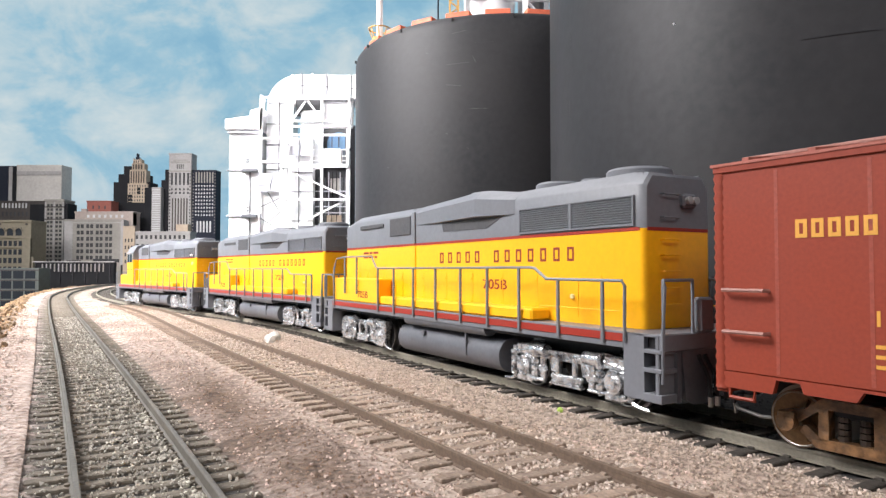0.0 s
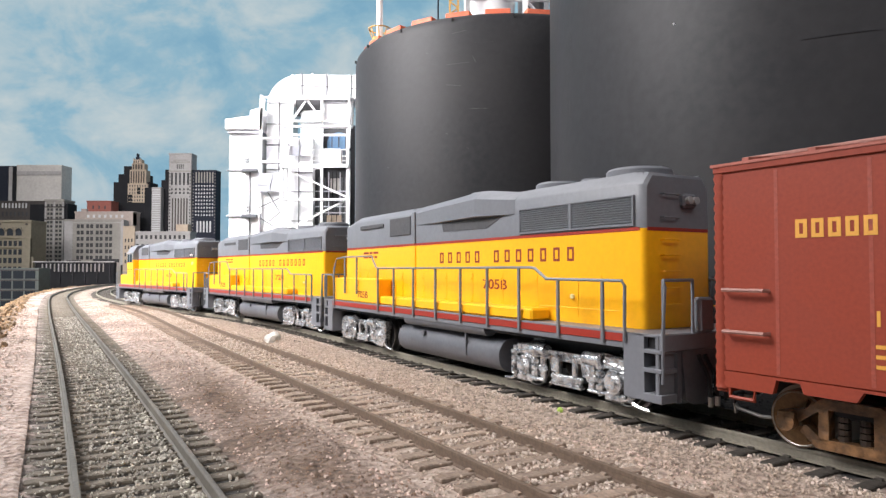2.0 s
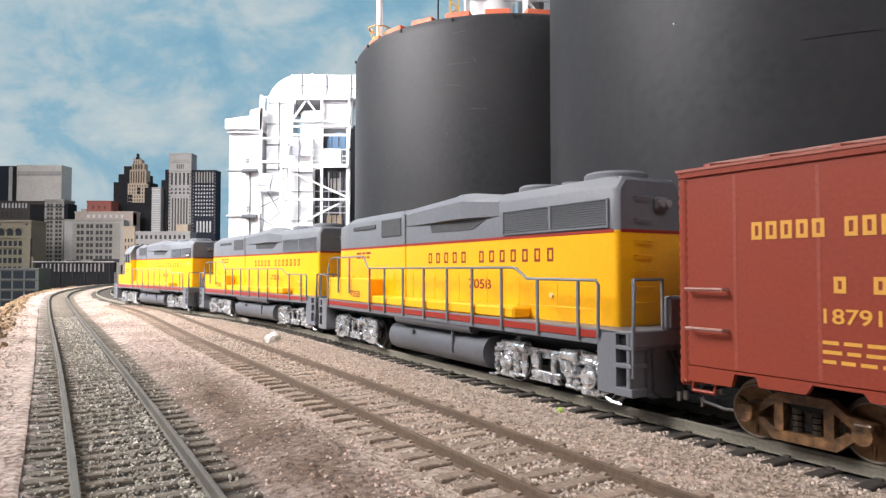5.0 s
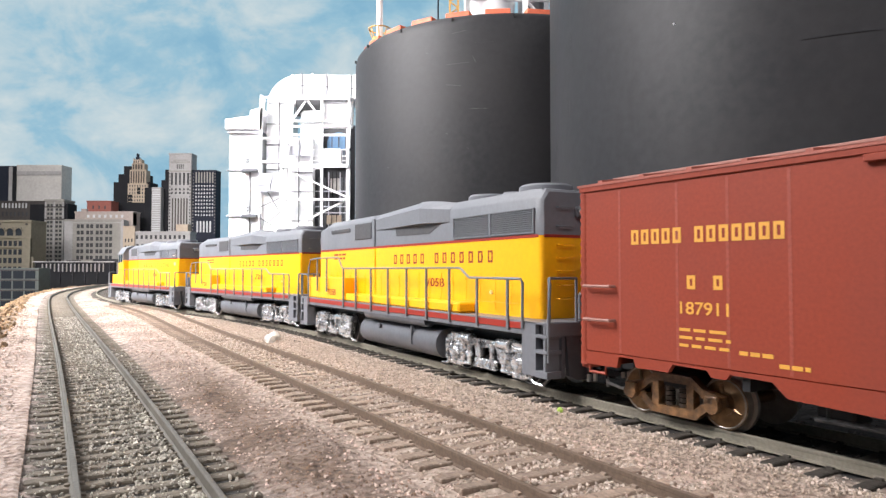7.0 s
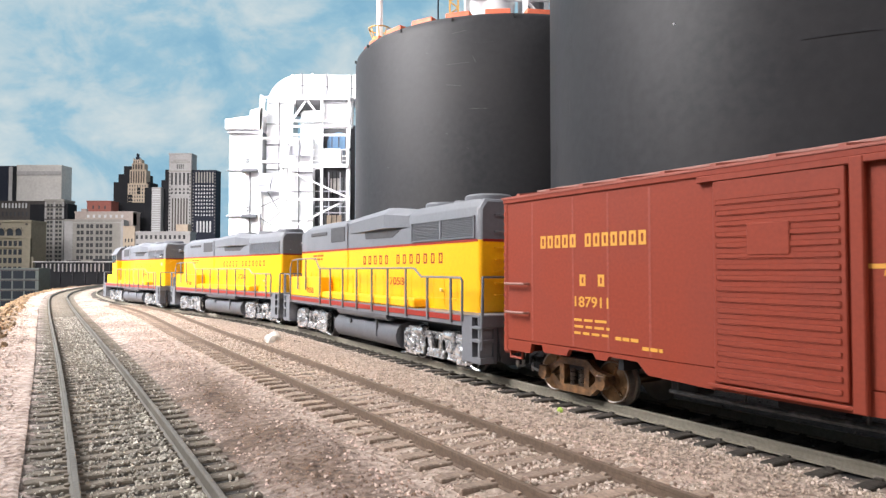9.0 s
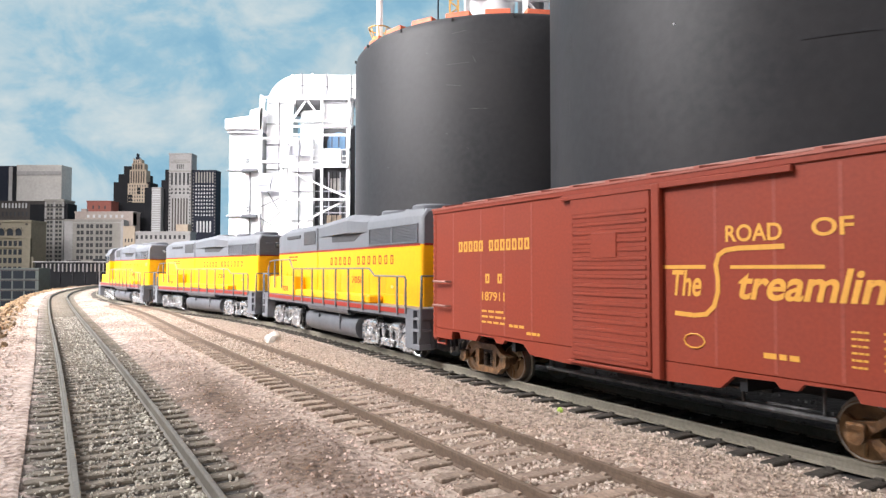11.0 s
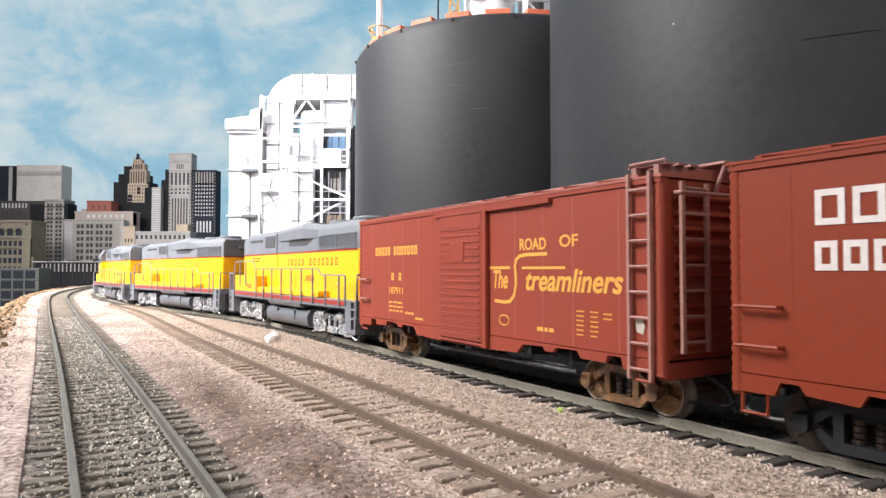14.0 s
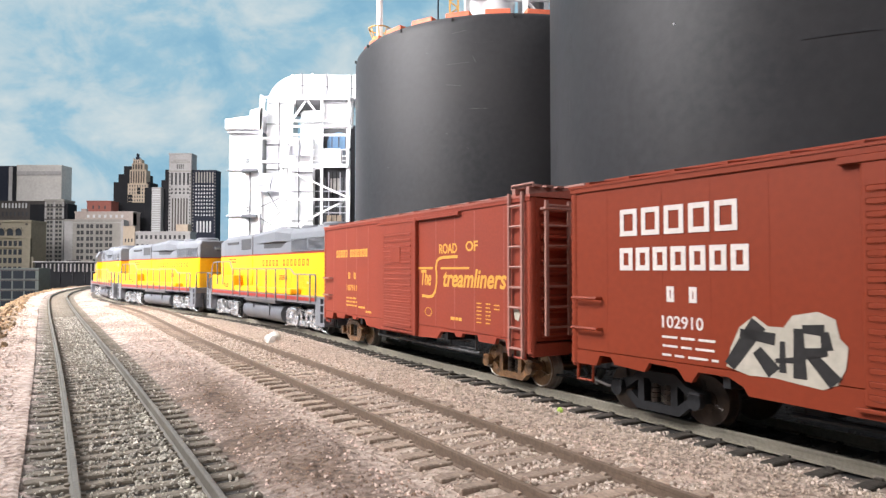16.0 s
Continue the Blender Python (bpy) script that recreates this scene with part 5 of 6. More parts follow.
    for x, r in ((-71.5, 7.4), (-43.5, 6.4)):
        fan(upper, x, 0, 50.8, r)
    fan(upper, -56.5, 0, 50.8, 3.4, 1.6)
    fan(upper, -10, 0, 52.1, 6.2, 1.4)
    bm = B()
    for x in (13, 20, 34):
        box(bm, x - 2.4, x + 2.4, -2.4, 2.4, 49.8, 52.6 if x < 25 else 51.0, 0.5)
    part("exhaust_hatch", bm, GREY, upper)
    for y in (-8.6, 8.6):
        for x in (-80, -30, 24):
            bm = B()
            tube(bm, [(x - 0.9, y, 49.6), (x - 0.9, y, 50.9), (x + 0.9, y, 50.9), (x + 0.9, y, 49.6)], 0.14, 5)
            part("lift_ring", bm, GREY, upper)
    # rear end: rungs, headlight, number boards, marker lamps
    for z in (22.5, 26, 29.5, 33, 36.3):
        bm = B()
        tube(bm, [(HR + 0.1, 5.5, z), (HR - 1.0, 5.5, z), (HR - 1.0, 0.5, z), (HR + 0.1, 0.5, z)], 0.2, 6)
        part("ladder_rung", bm, YELLOW, hood)
    for z in (41, 46):
        bm = B()
        tube(bm, [(HR + 0.3, 5.5, z), (HR - 0.9, 5.5, z), (HR - 0.9, 0.5, z), (HR + 0.3, 0.5, z)], 0.2, 6)
        part("ladder_rung", bm, GREY, upper)
    bm = B()
    box(bm, HR - 1.4, HR + 0.8, -4.6, -0.4, 43.2, 46.4, 0.6)
    hl = part("headlight_housing", bm, GREY, upper)
    for y in (-3.5, -1.5):
        bm = B()
        cyl(bm, (HR - 2.2, y, 44.8), 0.85, 1.0, "x", 16)
        part("headlight_lens", bm, STEEL, hl)
    if cab:
        bm = B()
        box(bm, HR + 3.0, HR + 11.0, W, W + 0.5, HT + 0.4, HT + 3.6, 0.6)
        nb = part("number_board", bm, BLACK, upper)
        bm = B()
        for i in range(3):
            box(bm, HR + 4.9 + i * 1.9, HR + 5.7 + i * 1.9, W + 0.5, W + 0.56, HT + 1.4, HT + 2.6)
        part("number_print", bm, WHITELET, nb)
        bm = B()
        cyl(bm, (HR + 6, W, HT - 4.2), 1.3, 0.7, "y", 14)
        part("class_lamp", bm, AMBER, hood)
    bm = B()
    cyl(bm, (-60.5, W + 0.0, HB + 6.2), 0.55, 0.55, "y", 12)
    part("round_reflector", bm, AMBER, hood)
    # platform, stripe and end steps
    bm = B()
    box(bm, -91.5, 91.5, -16.6, 16.6, 16.7, 17.35, 0.15)
    part("walkway", bm, GREY, t)
    bm = B()
    for s in (1, -1):
        y0, y1 = sorted((s * 16.0, s * 16.72))
        box(bm, -82.4, 82.4, y0, y1, 15.3, 16.9)
    part("red_sill", bm, RED, t, "red painted side sill")
    bm = B()
    box(bm, -90, 90, -15.4, 15.4, 13.2, 16.6)
    part("underframe", bm, BLACK, t)
    for s in (1, -1):
        y0, y1 = sorted((s * 15.5, s * 16.5))
        bm = B()
        box(bm, -82.4, 82.4, y0, y1, 14.0, 15.25, 0.1)
        part("side_frame", bm, GREY, t)
    for s in (1, -1):
        for e in (1, -1):
            y0, y1 = sorted((s * 11.4, s * 16.6))
            x0, x1 = sorted((e * 82.6, e * 92.6))
            inner = x0 if e > 0 else x1 - 5.4
            outer = x1 - 2.0 if e > 0 else x0
            bm = B()
            prism(bm, [(inner, 4.4), (inner + 5.4, 4.4), (inner + 5.4, 17.3), (inner, 17.3)], "y", y0, y1)
            well = part("step_well", bm, GREY, t, "grey end step well")
            bm = B()
            box(bm, outer + 0.9, outer + 1.9, y0, y1, 4.6, 17.3, 0.2)
            part("step_side", bm, GREY, well)
            bm = B()
            yy = sorted((s * 11.4, s * 12.4))
            box(bm, x0, x1, yy[0], yy[1], 4.2, 17.2)
            part("step_back", bm, UNDERGREY, well)
            for z0, z1 in ((4.2, 5.9), (9.9, 10.8), (13.6, 14.4)):
                bm = B()
                box(bm, *((inner + 5.2, x1 - 0.2) if e > 0 else (x0 + 0.2, inner + 0.2)), y0, y1 + 0.1 * s, z0, z1, 0.12)
                part("step", bm, GREY, well)
    for e in (1, -1):
        x0, x1 = sorted((e * 90.8, e * 92.8))
        bm = B()
        box(bm, x0, x1, -16.4, 16.4, 14.0, 17.5, 0.3)
        part("end_plate", bm, GREY, t)
        bm = B()
        prism(bm, [(-11, 14.2), (11, 14.2), (10, 4.6), (7.5, 3.4), (3.2, 3.4), (2.4, 5.2), (2.4, 10.2), (-2.4, 10.2), (-2.4, 5.2), (-3.2, 3.4), (-7.5, 3.4), (-10, 4.6)], "x", x0 + 0.3, x1 - 0.5)
        part("pilot", bm, UNDERGREY, t)
        coupler(t, e * 92.4, e)
        bm = B()
        for y in (-6.5, -4.5, 4.5, 6.5):
            tube(bm, [(e * 92.6, y, 13), (e * 95, y, 9), (e * 95.4, y, 5)], 0.45)
        part("air_hose", bm, BLACK, t)
        bm = B()
        for y in (-6.5, -4.5, 4.5, 6.5):
            cyl(bm, (e * 95.4, y, 3.4), 0.55, 1.8, "z", 10)
        part("hose_coupling", bm, STEEL, t, "bright steel hose couplings")
        bm = B()                                                     # end handrails and drop step
        for y in (-15.8, -7.5, 7.5, 15.8):
            tube(bm, [(e * 92.2, y, 16.5), (e * 92.2, y, 27.9)], 0.36)
        tube(bm, [(e * 92.2, 15.8, 27.8), (e * 92.2, 7.5, 27.8)], 0.36)
        tube(bm, [(e * 92.2, -15.8, 27.8), (e * 92.2, -7.5, 27.8)], 0.36)
        part("end_handrail", bm, GREY, t)
        bm = B()
        box(bm, min(e * 91.2, e * 93.2), max(e * 91.2, e * 93.2), 2.0, 6.6, 17.4, 24.4, 0.6)
        part("control_stand", bm, GREY, t)
        for s in (1, -1):
            bm = B()
            tube(bm, [(e * 92.3, s * 16.2, 8), (e * 92.5, s * 16.3, 18), (e * 93.0, s * 16.2, 26.6), (e * 92.4, s * 16.0, 27.8)], 0.34)
            part("corner_grab", bm, GREY, t)
    # side handrails
    for s in (1, -1):
        y = s * 16.95
        bm = B()
        pts = [(-83.2, 15.4), (-83.4, 26.6), (-82.6, 27.6), (-58.6, 27.7), (-54.2, 30.2), (-52.4, 30.4), (36.4, 30.4)]
        tube(bm, [(a, y, b) for a, b in pts], 0.38)
        part("side_handrail", bm, GREY, t)
        bm = B()
        tube(bm, [(-82, y, 21.4), (-56, y, 21.4)], 0.13)
        part("lower_rail", bm, YELLOW, t)
        for x in (-77, -62.7, -47.8, -33.7, -20.0, -5.6, 9.0, 23.4, 36.4):
            rail_post(t, x, y, 14.6, 30.4 if x > -50 else 27.6)
        if not cab:
            bm = B()
            tube(bm, [(36.4, y, 30.4), (38, y, 30.8), (42, y, 34.9), (70, y, 34.9), (77, y, 34.4), (79.5, y, 31), (80, y, 26.5), (83, y, 27.8), (91, y, 27.8)], 0.36)
            part("front_handrail", bm, GREY, t)
            for x in (56, 68, 80):
                rail_post(t, x, y, 20.5 if x < 80 else 14.6, 34.7 if x < 75 else 31.0)
            bm = B()
            y0, y1 = sorted((s * 10.6, s * 16.2))
            box(bm, 38, 82, y0, y1, HB, 26.6, 0.4)
            part("battery_box", bm, YELLOW, t)
    # tanks
    bm = B()
    half = [(8.6 + 6.2 * math.cos(a) ** 0.7, 6.9 + 4.7 * math.sin(a)) for a in np.linspace(-1.5707, 1.5707, 17)]
    prof = half + [(-y, z) for y, z in half[::-1]]
    prism(bm, prof, "x", -36, 24)
    tank = part("fuel_tank", bm, UNDERGREY, t, "dark grey fuel tank with rounded flanks")
    for s in (1, -1):
        bm = B()
        cyl(bm, (-31, s * 14.2, 13.7), 2.0, 48, "x", 20)
        part("air_reservoir", bm, UNDERGREY, tank)
        bm = B()
        y0 = 14.3 if s > 0 else -15.1
        cyl(bm, (6, y0, 9.6), 0.9, 0.8, "y", 12)
        part("filler_cap", bm, UNDERGREY, tank)
        bm = B()
        box(bm, -20, -19.4, min(y0, y0 + 0.8), y0 + 0.8, 5.5, 12)
        part("sight_gauge", bm, UNDERGREY, tank)
        bm = B()
        cyl(bm, (32.5, s * 14.6 - 0.6, 16.2), 1.0, 1.2, "y", 12)
        part("red_valve", bm, RED, t)
    loco_truck(t, 60.0)
    loco_truck(t, -60.0)
    # lettering on both flanks is plain blocks for the company name, real characters for the number
    name_bars(t, (5, 7), 4.2, W + 0.02, 31.9, 66.5, 3.4, 0.46, REDLET, stroke=0.6)
    lettering("number_lettering", number, 2.8, 11.8, REDLET, t, side_pose(-22.0, W + 0.02, 24.4), label="dark red number")
    if not cab:
        lettering("number_lettering", number, 2.6, 9.5, REDLET, t, side_pose(56.5, 16.22, 19.2), label="dark red number")
        bm = B()
        small_bars(bm, 2, 64, W + 0.02, 36.0, 14, 0.8)
        part("small_print", bm, REDLET, t)
    else:
        build_cab(t)
    return t


def build_cab(t):
    """Cab and low nose at the front of the leading engine."""
    bm = B()
    prism(bm, [(-14.6, 17.4), (14.6, 17.4), (14.6, 44.5), (11.5, 49.5), (7, 51.2), (-7, 51.2), (-11.5, 49.5), (-14.6, 44.5)], "x", 50, 66)
    cab = part("cab", bm, YELLOW, t, "yellow driver's cab with grey roof")
    bm = B()
    prism(bm, [(-14.8, 44.3), (-14.8, 44.6), (-11.7, 49.8), (-7, 51.5), (7, 51.5), (11.7, 49.8), (14.8, 44.6), (14.8, 44.3), (11.3, 49.2), (7, 50.9), (-7, 50.9), (-11.3, 49.2)], "x", 49.4, 67.5)
    part("cab_roof", bm, GREY, cab)
    bm = B()
    prism(bm, [(-14.65, 38.4), (14.65, 38.4), (14.65, 44.5), (11.5, 49.5), (7, 51.2), (-7, 51.2), (-11.5, 49.5), (-14.65, 44.5)], "x", 49.95, 66.05)
    part("cab_upper", bm, GREY, cab)
    for x in (52, 59):
        bm = B()
        box(bm, x, x + 5.5, 14.62, 14.9, 36.5, 43.2, 0.3)
        part("cab_window", bm, GLASS_DARK, cab)
        bm = B()
        for a in (x - 0.4, x + 5.5):
            box(bm, a, a + 0.5, 14.6, 15.1, 36.0, 43.6)
        box(bm, x - 0.4, x + 6, 14.6, 15.1, 43.2, 43.7)
        part("window_frame", bm, STEEL, cab)
    for y in (-11, 2.5):
        bm = B()
        box(bm, 65.8, 66.3, y, y + 8.5, 38, 45, 0.3)
        part("windshield", bm, GLASS_DARK, cab)
    bm = B()
    box(bm, 66, 83, -9.8, 9.8, 17.4, 34.5, 1.4, 2)
    part("low_nose", bm, YELLOW, t, "yellow low nose")
    for s in (1, -1):
        bm = B()
        y0, y1 = sorted((s * 9.9, s * 14.6))
        box(bm, 66, 86, y0, y1, 17.4, 25.5, 0.4)
        part("nose_battery_box", bm, YELLOW, t)
    bm = B()
    box(bm, 52, 64, 15.2, 16.4, 43.8, 44.5, 0.2)
    part("sun_visor", bm, PALEGREY, cab)
    bm = B()
    small_bars(bm, 2, 64, 14.75, 30.0, 12, 0.8)
    part("small_print", bm, REDLET, cab)


def freight_truck(parent, x, material, wheel_mat, tyre):
    for dx in (-9.6, 9.6):
        wheelset(parent, x + dx, 4.8, wheel_mat, tyre)
    for s in (1, -1):
        y0, y1 = sorted((s * 9.7, s * 11.6))
        bm = B()
        prism(bm, [(x - 11.2, 4.6), (x - 11.0, 6.4), (x - 7.0, 7.2), (x - 4.4, 9.2), (x + 4.4, 9.2), (x + 7.0, 7.2), (x + 11.0, 6.4), (x + 11.2, 4.6), (x + 9.0, 4.4), (x + 7.0, 5.6), (x + 4.2, 7.6), (x - 4.2, 7.6), (x - 7.0, 5.6), (x - 9.0, 4.4)], "y", y0, y1)
        prism(bm, [(x - 8.6, 4.0), (x - 6.8, 4.6), (x - 4.6, 2.9), (x + 4.6, 2.9), (x + 6.8, 4.6), (x + 8.6, 4.0), (x + 5.2, 1.2), (x - 5.2, 1.2)], "y", y0, y1)
        for a in (-4.9, 3.3):
            box(bm, x + a, x + a + 1.6, y0, y1, 2.6, 7.9)
        fr = part("truck_frame", bm, material, parent)
        o = 11.4 if s > 0 else -13.4
        bm = B()
        for dx in (-9.6, 9.6):
            cyl(bm, (x + dx, o, 4.8), 1.5, 1.6, "y", 14)
            box(bm, x + dx - 1.4, x + dx + 1.4, o + 0.2, o + 1.6, 4.8, 6.6, 0.3)
        part("journal_box", bm, material, fr)
        bm = B()
        for dx in (-1.6, 1.6):
            for j in range(4):
                cyl(bm, (x + dx, s * 10.0, 2.9 + j * 1.0), 0.95, 0.8, "z", 10)
        part("bolster_spring", bm, BLACKWHEEL, fr)
    bm = B()
    box(bm, x - 3.2, x + 3.2, -10.5, 10.5, 6.2, 9.6, 0.5)
    part("bolster", bm, BLACK, parent)


def build_boxcar(label, first):
    """A forty-foot steel boxcar: flat sides with door, ribbed ends, peaked roof with a running board, ladders."""
    t = thing("model_boxcar", label, "model boxcar", "red boxcars")
    L, W, ZB, ZE = (72.2 if first else 71.4), 17.3, 12.4, 47.6
    paint, roofp = (BOXRED, ROOFRED) if first else (BRIGHTRED, BRIGHTRED)
    bm = B()
    side = [(-L, ZB), (-L, ZE), (L, ZE), (L, ZB)]
    box(bm, -L, L, -W, W, ZB, ZE, 0.35)
    body = part("body", bm, paint, t)
    # side sills: deeper in the middle, cut back over the trucks
    for s in (1, -1):
        bm = B()
        y0, y1 = sorted((s * (W - 1.0), s * (W + 0.05)))
        if first:
            half = [(L, 9.8), (62.0, 9.8), (61.4, 12.1), (57.6, 12.1), (57.0, 10.5), (49.3, 10.5), (48.3, 12.1), (41.0, 12.0), (40.0, 10.8), (37.2, 10.8), (36.3, 11.8), (28.8, 11.6), (26.2, 9.3), (13.0, 8.8)]
        else:
            half = [(L, 9.6), (64.0, 9.6), (63.0, 11.8), (60.0, 11.8), (59.0, 10.4), (51.2, 9.9), (50.0, 11.8), (43.5, 11.5), (41.8, 9.4), (40.4, 9.4), (39.0, 11.4), (33.0, 11.4), (30.0, 10.0), (29.2, 8.7), (13.0, 8.4)]
        prof = [(L, ZB + 0.1)] + half + [(-u, v) for u, v in half[::-1]] + [(-L, ZB + 0.1)]
        prism(bm, prof, "y", y0, y1)
        part("side_sill", bm, paint, t)
        # panel joints with rivet lines
        for x in (-61, -47, -36.5, -25.5, 25.5, 36.5, 47, 61):
            bm = B()
            yy = sorted((s * W, s * (W + 0.035)))
            box(bm, x - 0.3, x + 0.3, *yy, ZB + 0.6, ZE - 1.6)
            part("panel_joint", bm, WORNRED if first else paint, body)
        bm = B()
        yy = sorted((s * W, s * (W + 0.35)))
        box(bm, -L, L, *yy, ZE - 1.1, ZE + 0.2, 0.1)
        part("eave_strip", bm, paint, body)
        # door
        bm = B()
        yy = sorted((s * W, s * (W + 0.9)))
        box(bm, -11.6, 10.8, *yy, 10.3, ZE - 2.2, 0.2)
        door = part("sliding_door", bm, paint, t, "ribbed sliding door")
        bm = B()
        n = 17
        for i in range(n):
            z = 11.2 + (ZE - 4.8 - 11.2) * i / n
            a, b = sorted((s * (W + 0.85), s * (W + 1.08)))
            box(bm, -10.8, 10.1, a, b, z, z + 1.0, 0.2)
        part("door_rib", bm, paint, door)
        bm = B()
        a, b = sorted((s * (W + 0.9), s * (W + 1.22)))
        box(bm, -3.2, 4.2, a, b, 32.2, 37.6, 0.15)
        part("door_placard", bm, paint, door)
        bm = B()
        a, b = sorted((s * W, s * (W + 1.3)))
        box(bm, -14.2, -12.2, a, b, 9.0, ZE - 1.2, 0.2)
        part("door_post", bm, paint, t)
        for z0, z1, x0, x1 in ((ZE - 2.3, ZE - 1.2, -40, 14), (9.4, 10.0, -14, 12)):
            bm = B()
            box(bm, x0, x1, *sorted((s * W, s * (W + 1.1))), z0, z1, 0.1)
            part("door_track", bm, paint, t)
        # grab irons at the front corner, ladder at the rear corner
        e = 1 if s > 0 else -1
        for z in ((26.4, 19.4) if first else (23.8, 17.4)):
            bm = B()
            a, b = s * W, s * (W + 1.5)
            tube(bm, [(e * 69.8, a, z), (e * 69.8, b, z), (e * 62.5, b, z), (e * 62.5, a, z)], 0.36)
            part("grab_iron", bm, PALERED if first else paint, t)
        ladder = PALERED if first else paint
        if first:
            for x in (-e * (L - 2.2), -e * (L - 7.6)):
                bm = B()
                a, b = sorted((s * (W + 0.6), s * (W + 1.3)))
                box(bm, x - 0.35, x + 0.35, a, b, 8.4, ZE + 1.2)
                part("ladder_rail", bm, ladder, t)
            for i in range(8):
                bm = B()
                z = 10.5 + i * 5.0
                tube(bm, [(-e * (L - 2.2), s * (W + 1.0), z), (-e * (L - 7.6), s * (W + 1.0), z)], 0.34)
                part("ladder_rung", bm, ladder, t)
        else:
            for i in range(7):
                bm = B()
                z = 12.5 + i * 4.6
                tube(bm, [(-e * 69.5, s * W, z), (-e * 69.5, s * (W + 1.3), z), (-e * 62, s * (W + 1.3), z), (-e * 62, s * W, z)], 0.34)
                part("grab_iron", bm, paint, t)
        for x in (-67.5, 67.5):                    # stirrup steps
            bm = B()
            tube(bm, [(x - 2.2, s * (W - 0.4), 11), (x - 2.2, s * (W - 0.2), 8.2 if first else 6.2), (x + 2.2, s * (W - 0.2), 8.2 if first else 6.2), (x + 2.2, s * (W - 0.4), 11)], 0.4)
            part("stirrup_step", bm, paint, t)
    # ribbed ends with rounded corner posts
    for e in (1, -1):
        bm = B()
        n = 11
        for i in range(n):
            z = 13.2 + i * 2.95
            yy = 14.6
            prof = [(e * (L - 0.2), z), (e * (L + 1.1), z + 0.75), (e * (L + 1.1), z + 1.2), (e * (L - 0.2), z + 1.95)]
            prism(bm, prof, "y", -yy, yy)
        part("end_rib", bm, paint, body)
        for s in (1, -1):
            bm = B()
            cx, cy = e * (L - 0.9), s * (W - 0.9)
            rings = []
            for i in range(45):
                r = 1.38 if i % 2 == 0 else 1.12
                rings.append([(cx + r * math.cos(k * math.pi / 6), cy + r * math.sin(k * math.pi / 6), ZB - 2.8 + i * 0.86) for k in range(12)])
            loft(bm, rings)
            part("corner_post", bm, paint, t)
        s = 1 if e < 0 else -1
        for y in (s * 14.2, s * 7.2):
            bm = B()
            x0, x1 = sorted((e * (L + 1.8), e * (L + 2.5)))
            box(bm, x0, x1, y - 0.45, y + 0.45, 14, ZE - 1.0)
            part("end_ladder_rail", bm, ladder, t)
        for i in range(7):
            bm = B()
            tube(bm, [(e * (L + 2.2), s * 14.2, 16.0 + i * 4.9), (e * (L + 2.2), s * 7.2, 16.0 + i * 4.9)], 0.34)
            part("end_ladder_rung", bm, ladder, t)
        bm = B()
        tube(bm, [(e * (L + 1.2), s * 15, 44.6), (e * (L + 2.4), s * 15, 44.6), (e * (L + 2.4), -s * 12, 44.6), (e * (L + 1.2), -s * 12, 44.6)], 0.4)
        part("end_grab_iron", bm, ladder, t)
        bm = B()
        box(bm, min(e * (L - 2), e * (L + 0.3)), max(e * (L - 2), e * (L + 0.3)), -W + 0.4, W - 0.4, 8.8, 12, 0.2)
        part("end_sill", bm, paint, t)
        coupler(t, e * 71.5, e, BLACK)
        bm = B()
        tube(bm, [(e * 78, 3.5, 4.6), (e * 76.5, 4.5, 3.6), (e * 70, 7.5, 3.6), (e * 63, 9.0, 4.6)], 0.34)
        tube(bm, [(e * 78, 3.5, 4.8), (e * 77.6, 3.5, 2.4)], 0.34)
        part("uncoupling_rod", bm, STEEL if e > 0 else BLACK, t)
        bm = B()
        tube(bm, [(e * 72, 5.4, 9), (e * 76.5, 5.0, 7.0), (e * 77.5, 4.4, 4.6)], 0.45)
        part("air_hose", bm, BLACK, t)
    # roof
    bm = B()
    prism(bm, [(-W - 0.5, ZE), (-W - 0.5, ZE + 0.5), (0, ZE + 2.7), (W + 0.5, ZE + 0.5), (W + 0.5, ZE)], "x", -L - 0.4, L + 0.4)
    roof = part("roof", bm, roofp, t, smooth=False)
    for i in range(13):
        x = -66 + i * 11
        bm = B()
        for s in (1, -1):
            prism(bm, [(s * (W + 0.3), ZE + 0.45), (s * (W + 0.3), ZE + 1.0), (s * 2.5, ZE + 2.95), (s * 2.5, ZE + 2.3)], "x", x - 0.6, x + 0.6)
        part("roof_rib", bm, roofp, roof)
    board = PALERED if first else paint
    for y in (-2.4, 0.0, 2.4):
        bm = B()
        box(bm, -L - 3.5, L + 3.5, y - 1.05, y + 1.05, ZE + 3.1, ZE + 3.7, 0.1)
        part("running_board", bm, board, t)
    bm = B()
    for i in range(12):
        x = -66 + i * 12
        box(bm, x - 0.6, x + 0.6, -3.4, 3.4, ZE + 2.0, ZE + 3.15)
    for e in (1, -1):
        tube(bm, [(e * (L + 0.5), 2.6, ZE - 2.6), (e * (L + 3.2), 2.6, ZE + 3.2)], 0.5)
        tube(bm, [(e * (L + 0.5), -2.6, ZE - 2.6), (e * (L + 3.2), -2.6, ZE + 3.2)], 0.5)
    part("running_board_bracket", bm, board, t)
    for e in (1, -1):                             # side platforms at diagonal corners
        bm = B()
        x0, x1 = sorted((e * 63.5, e * 72.4))
        for y in (8.0, 11.5, 15.0):
            box(bm, x0, x1, -e * y - 1.2, -e * y + 1.2, ZE + 2.5, ZE + 3.0)
        box(bm, x0 + 1, x0 + 2.2, min(-e * 3.5, -e * 17.2), max(-e * 3.5, -e * 17.2), ZE + 0.6, ZE + 2.5)
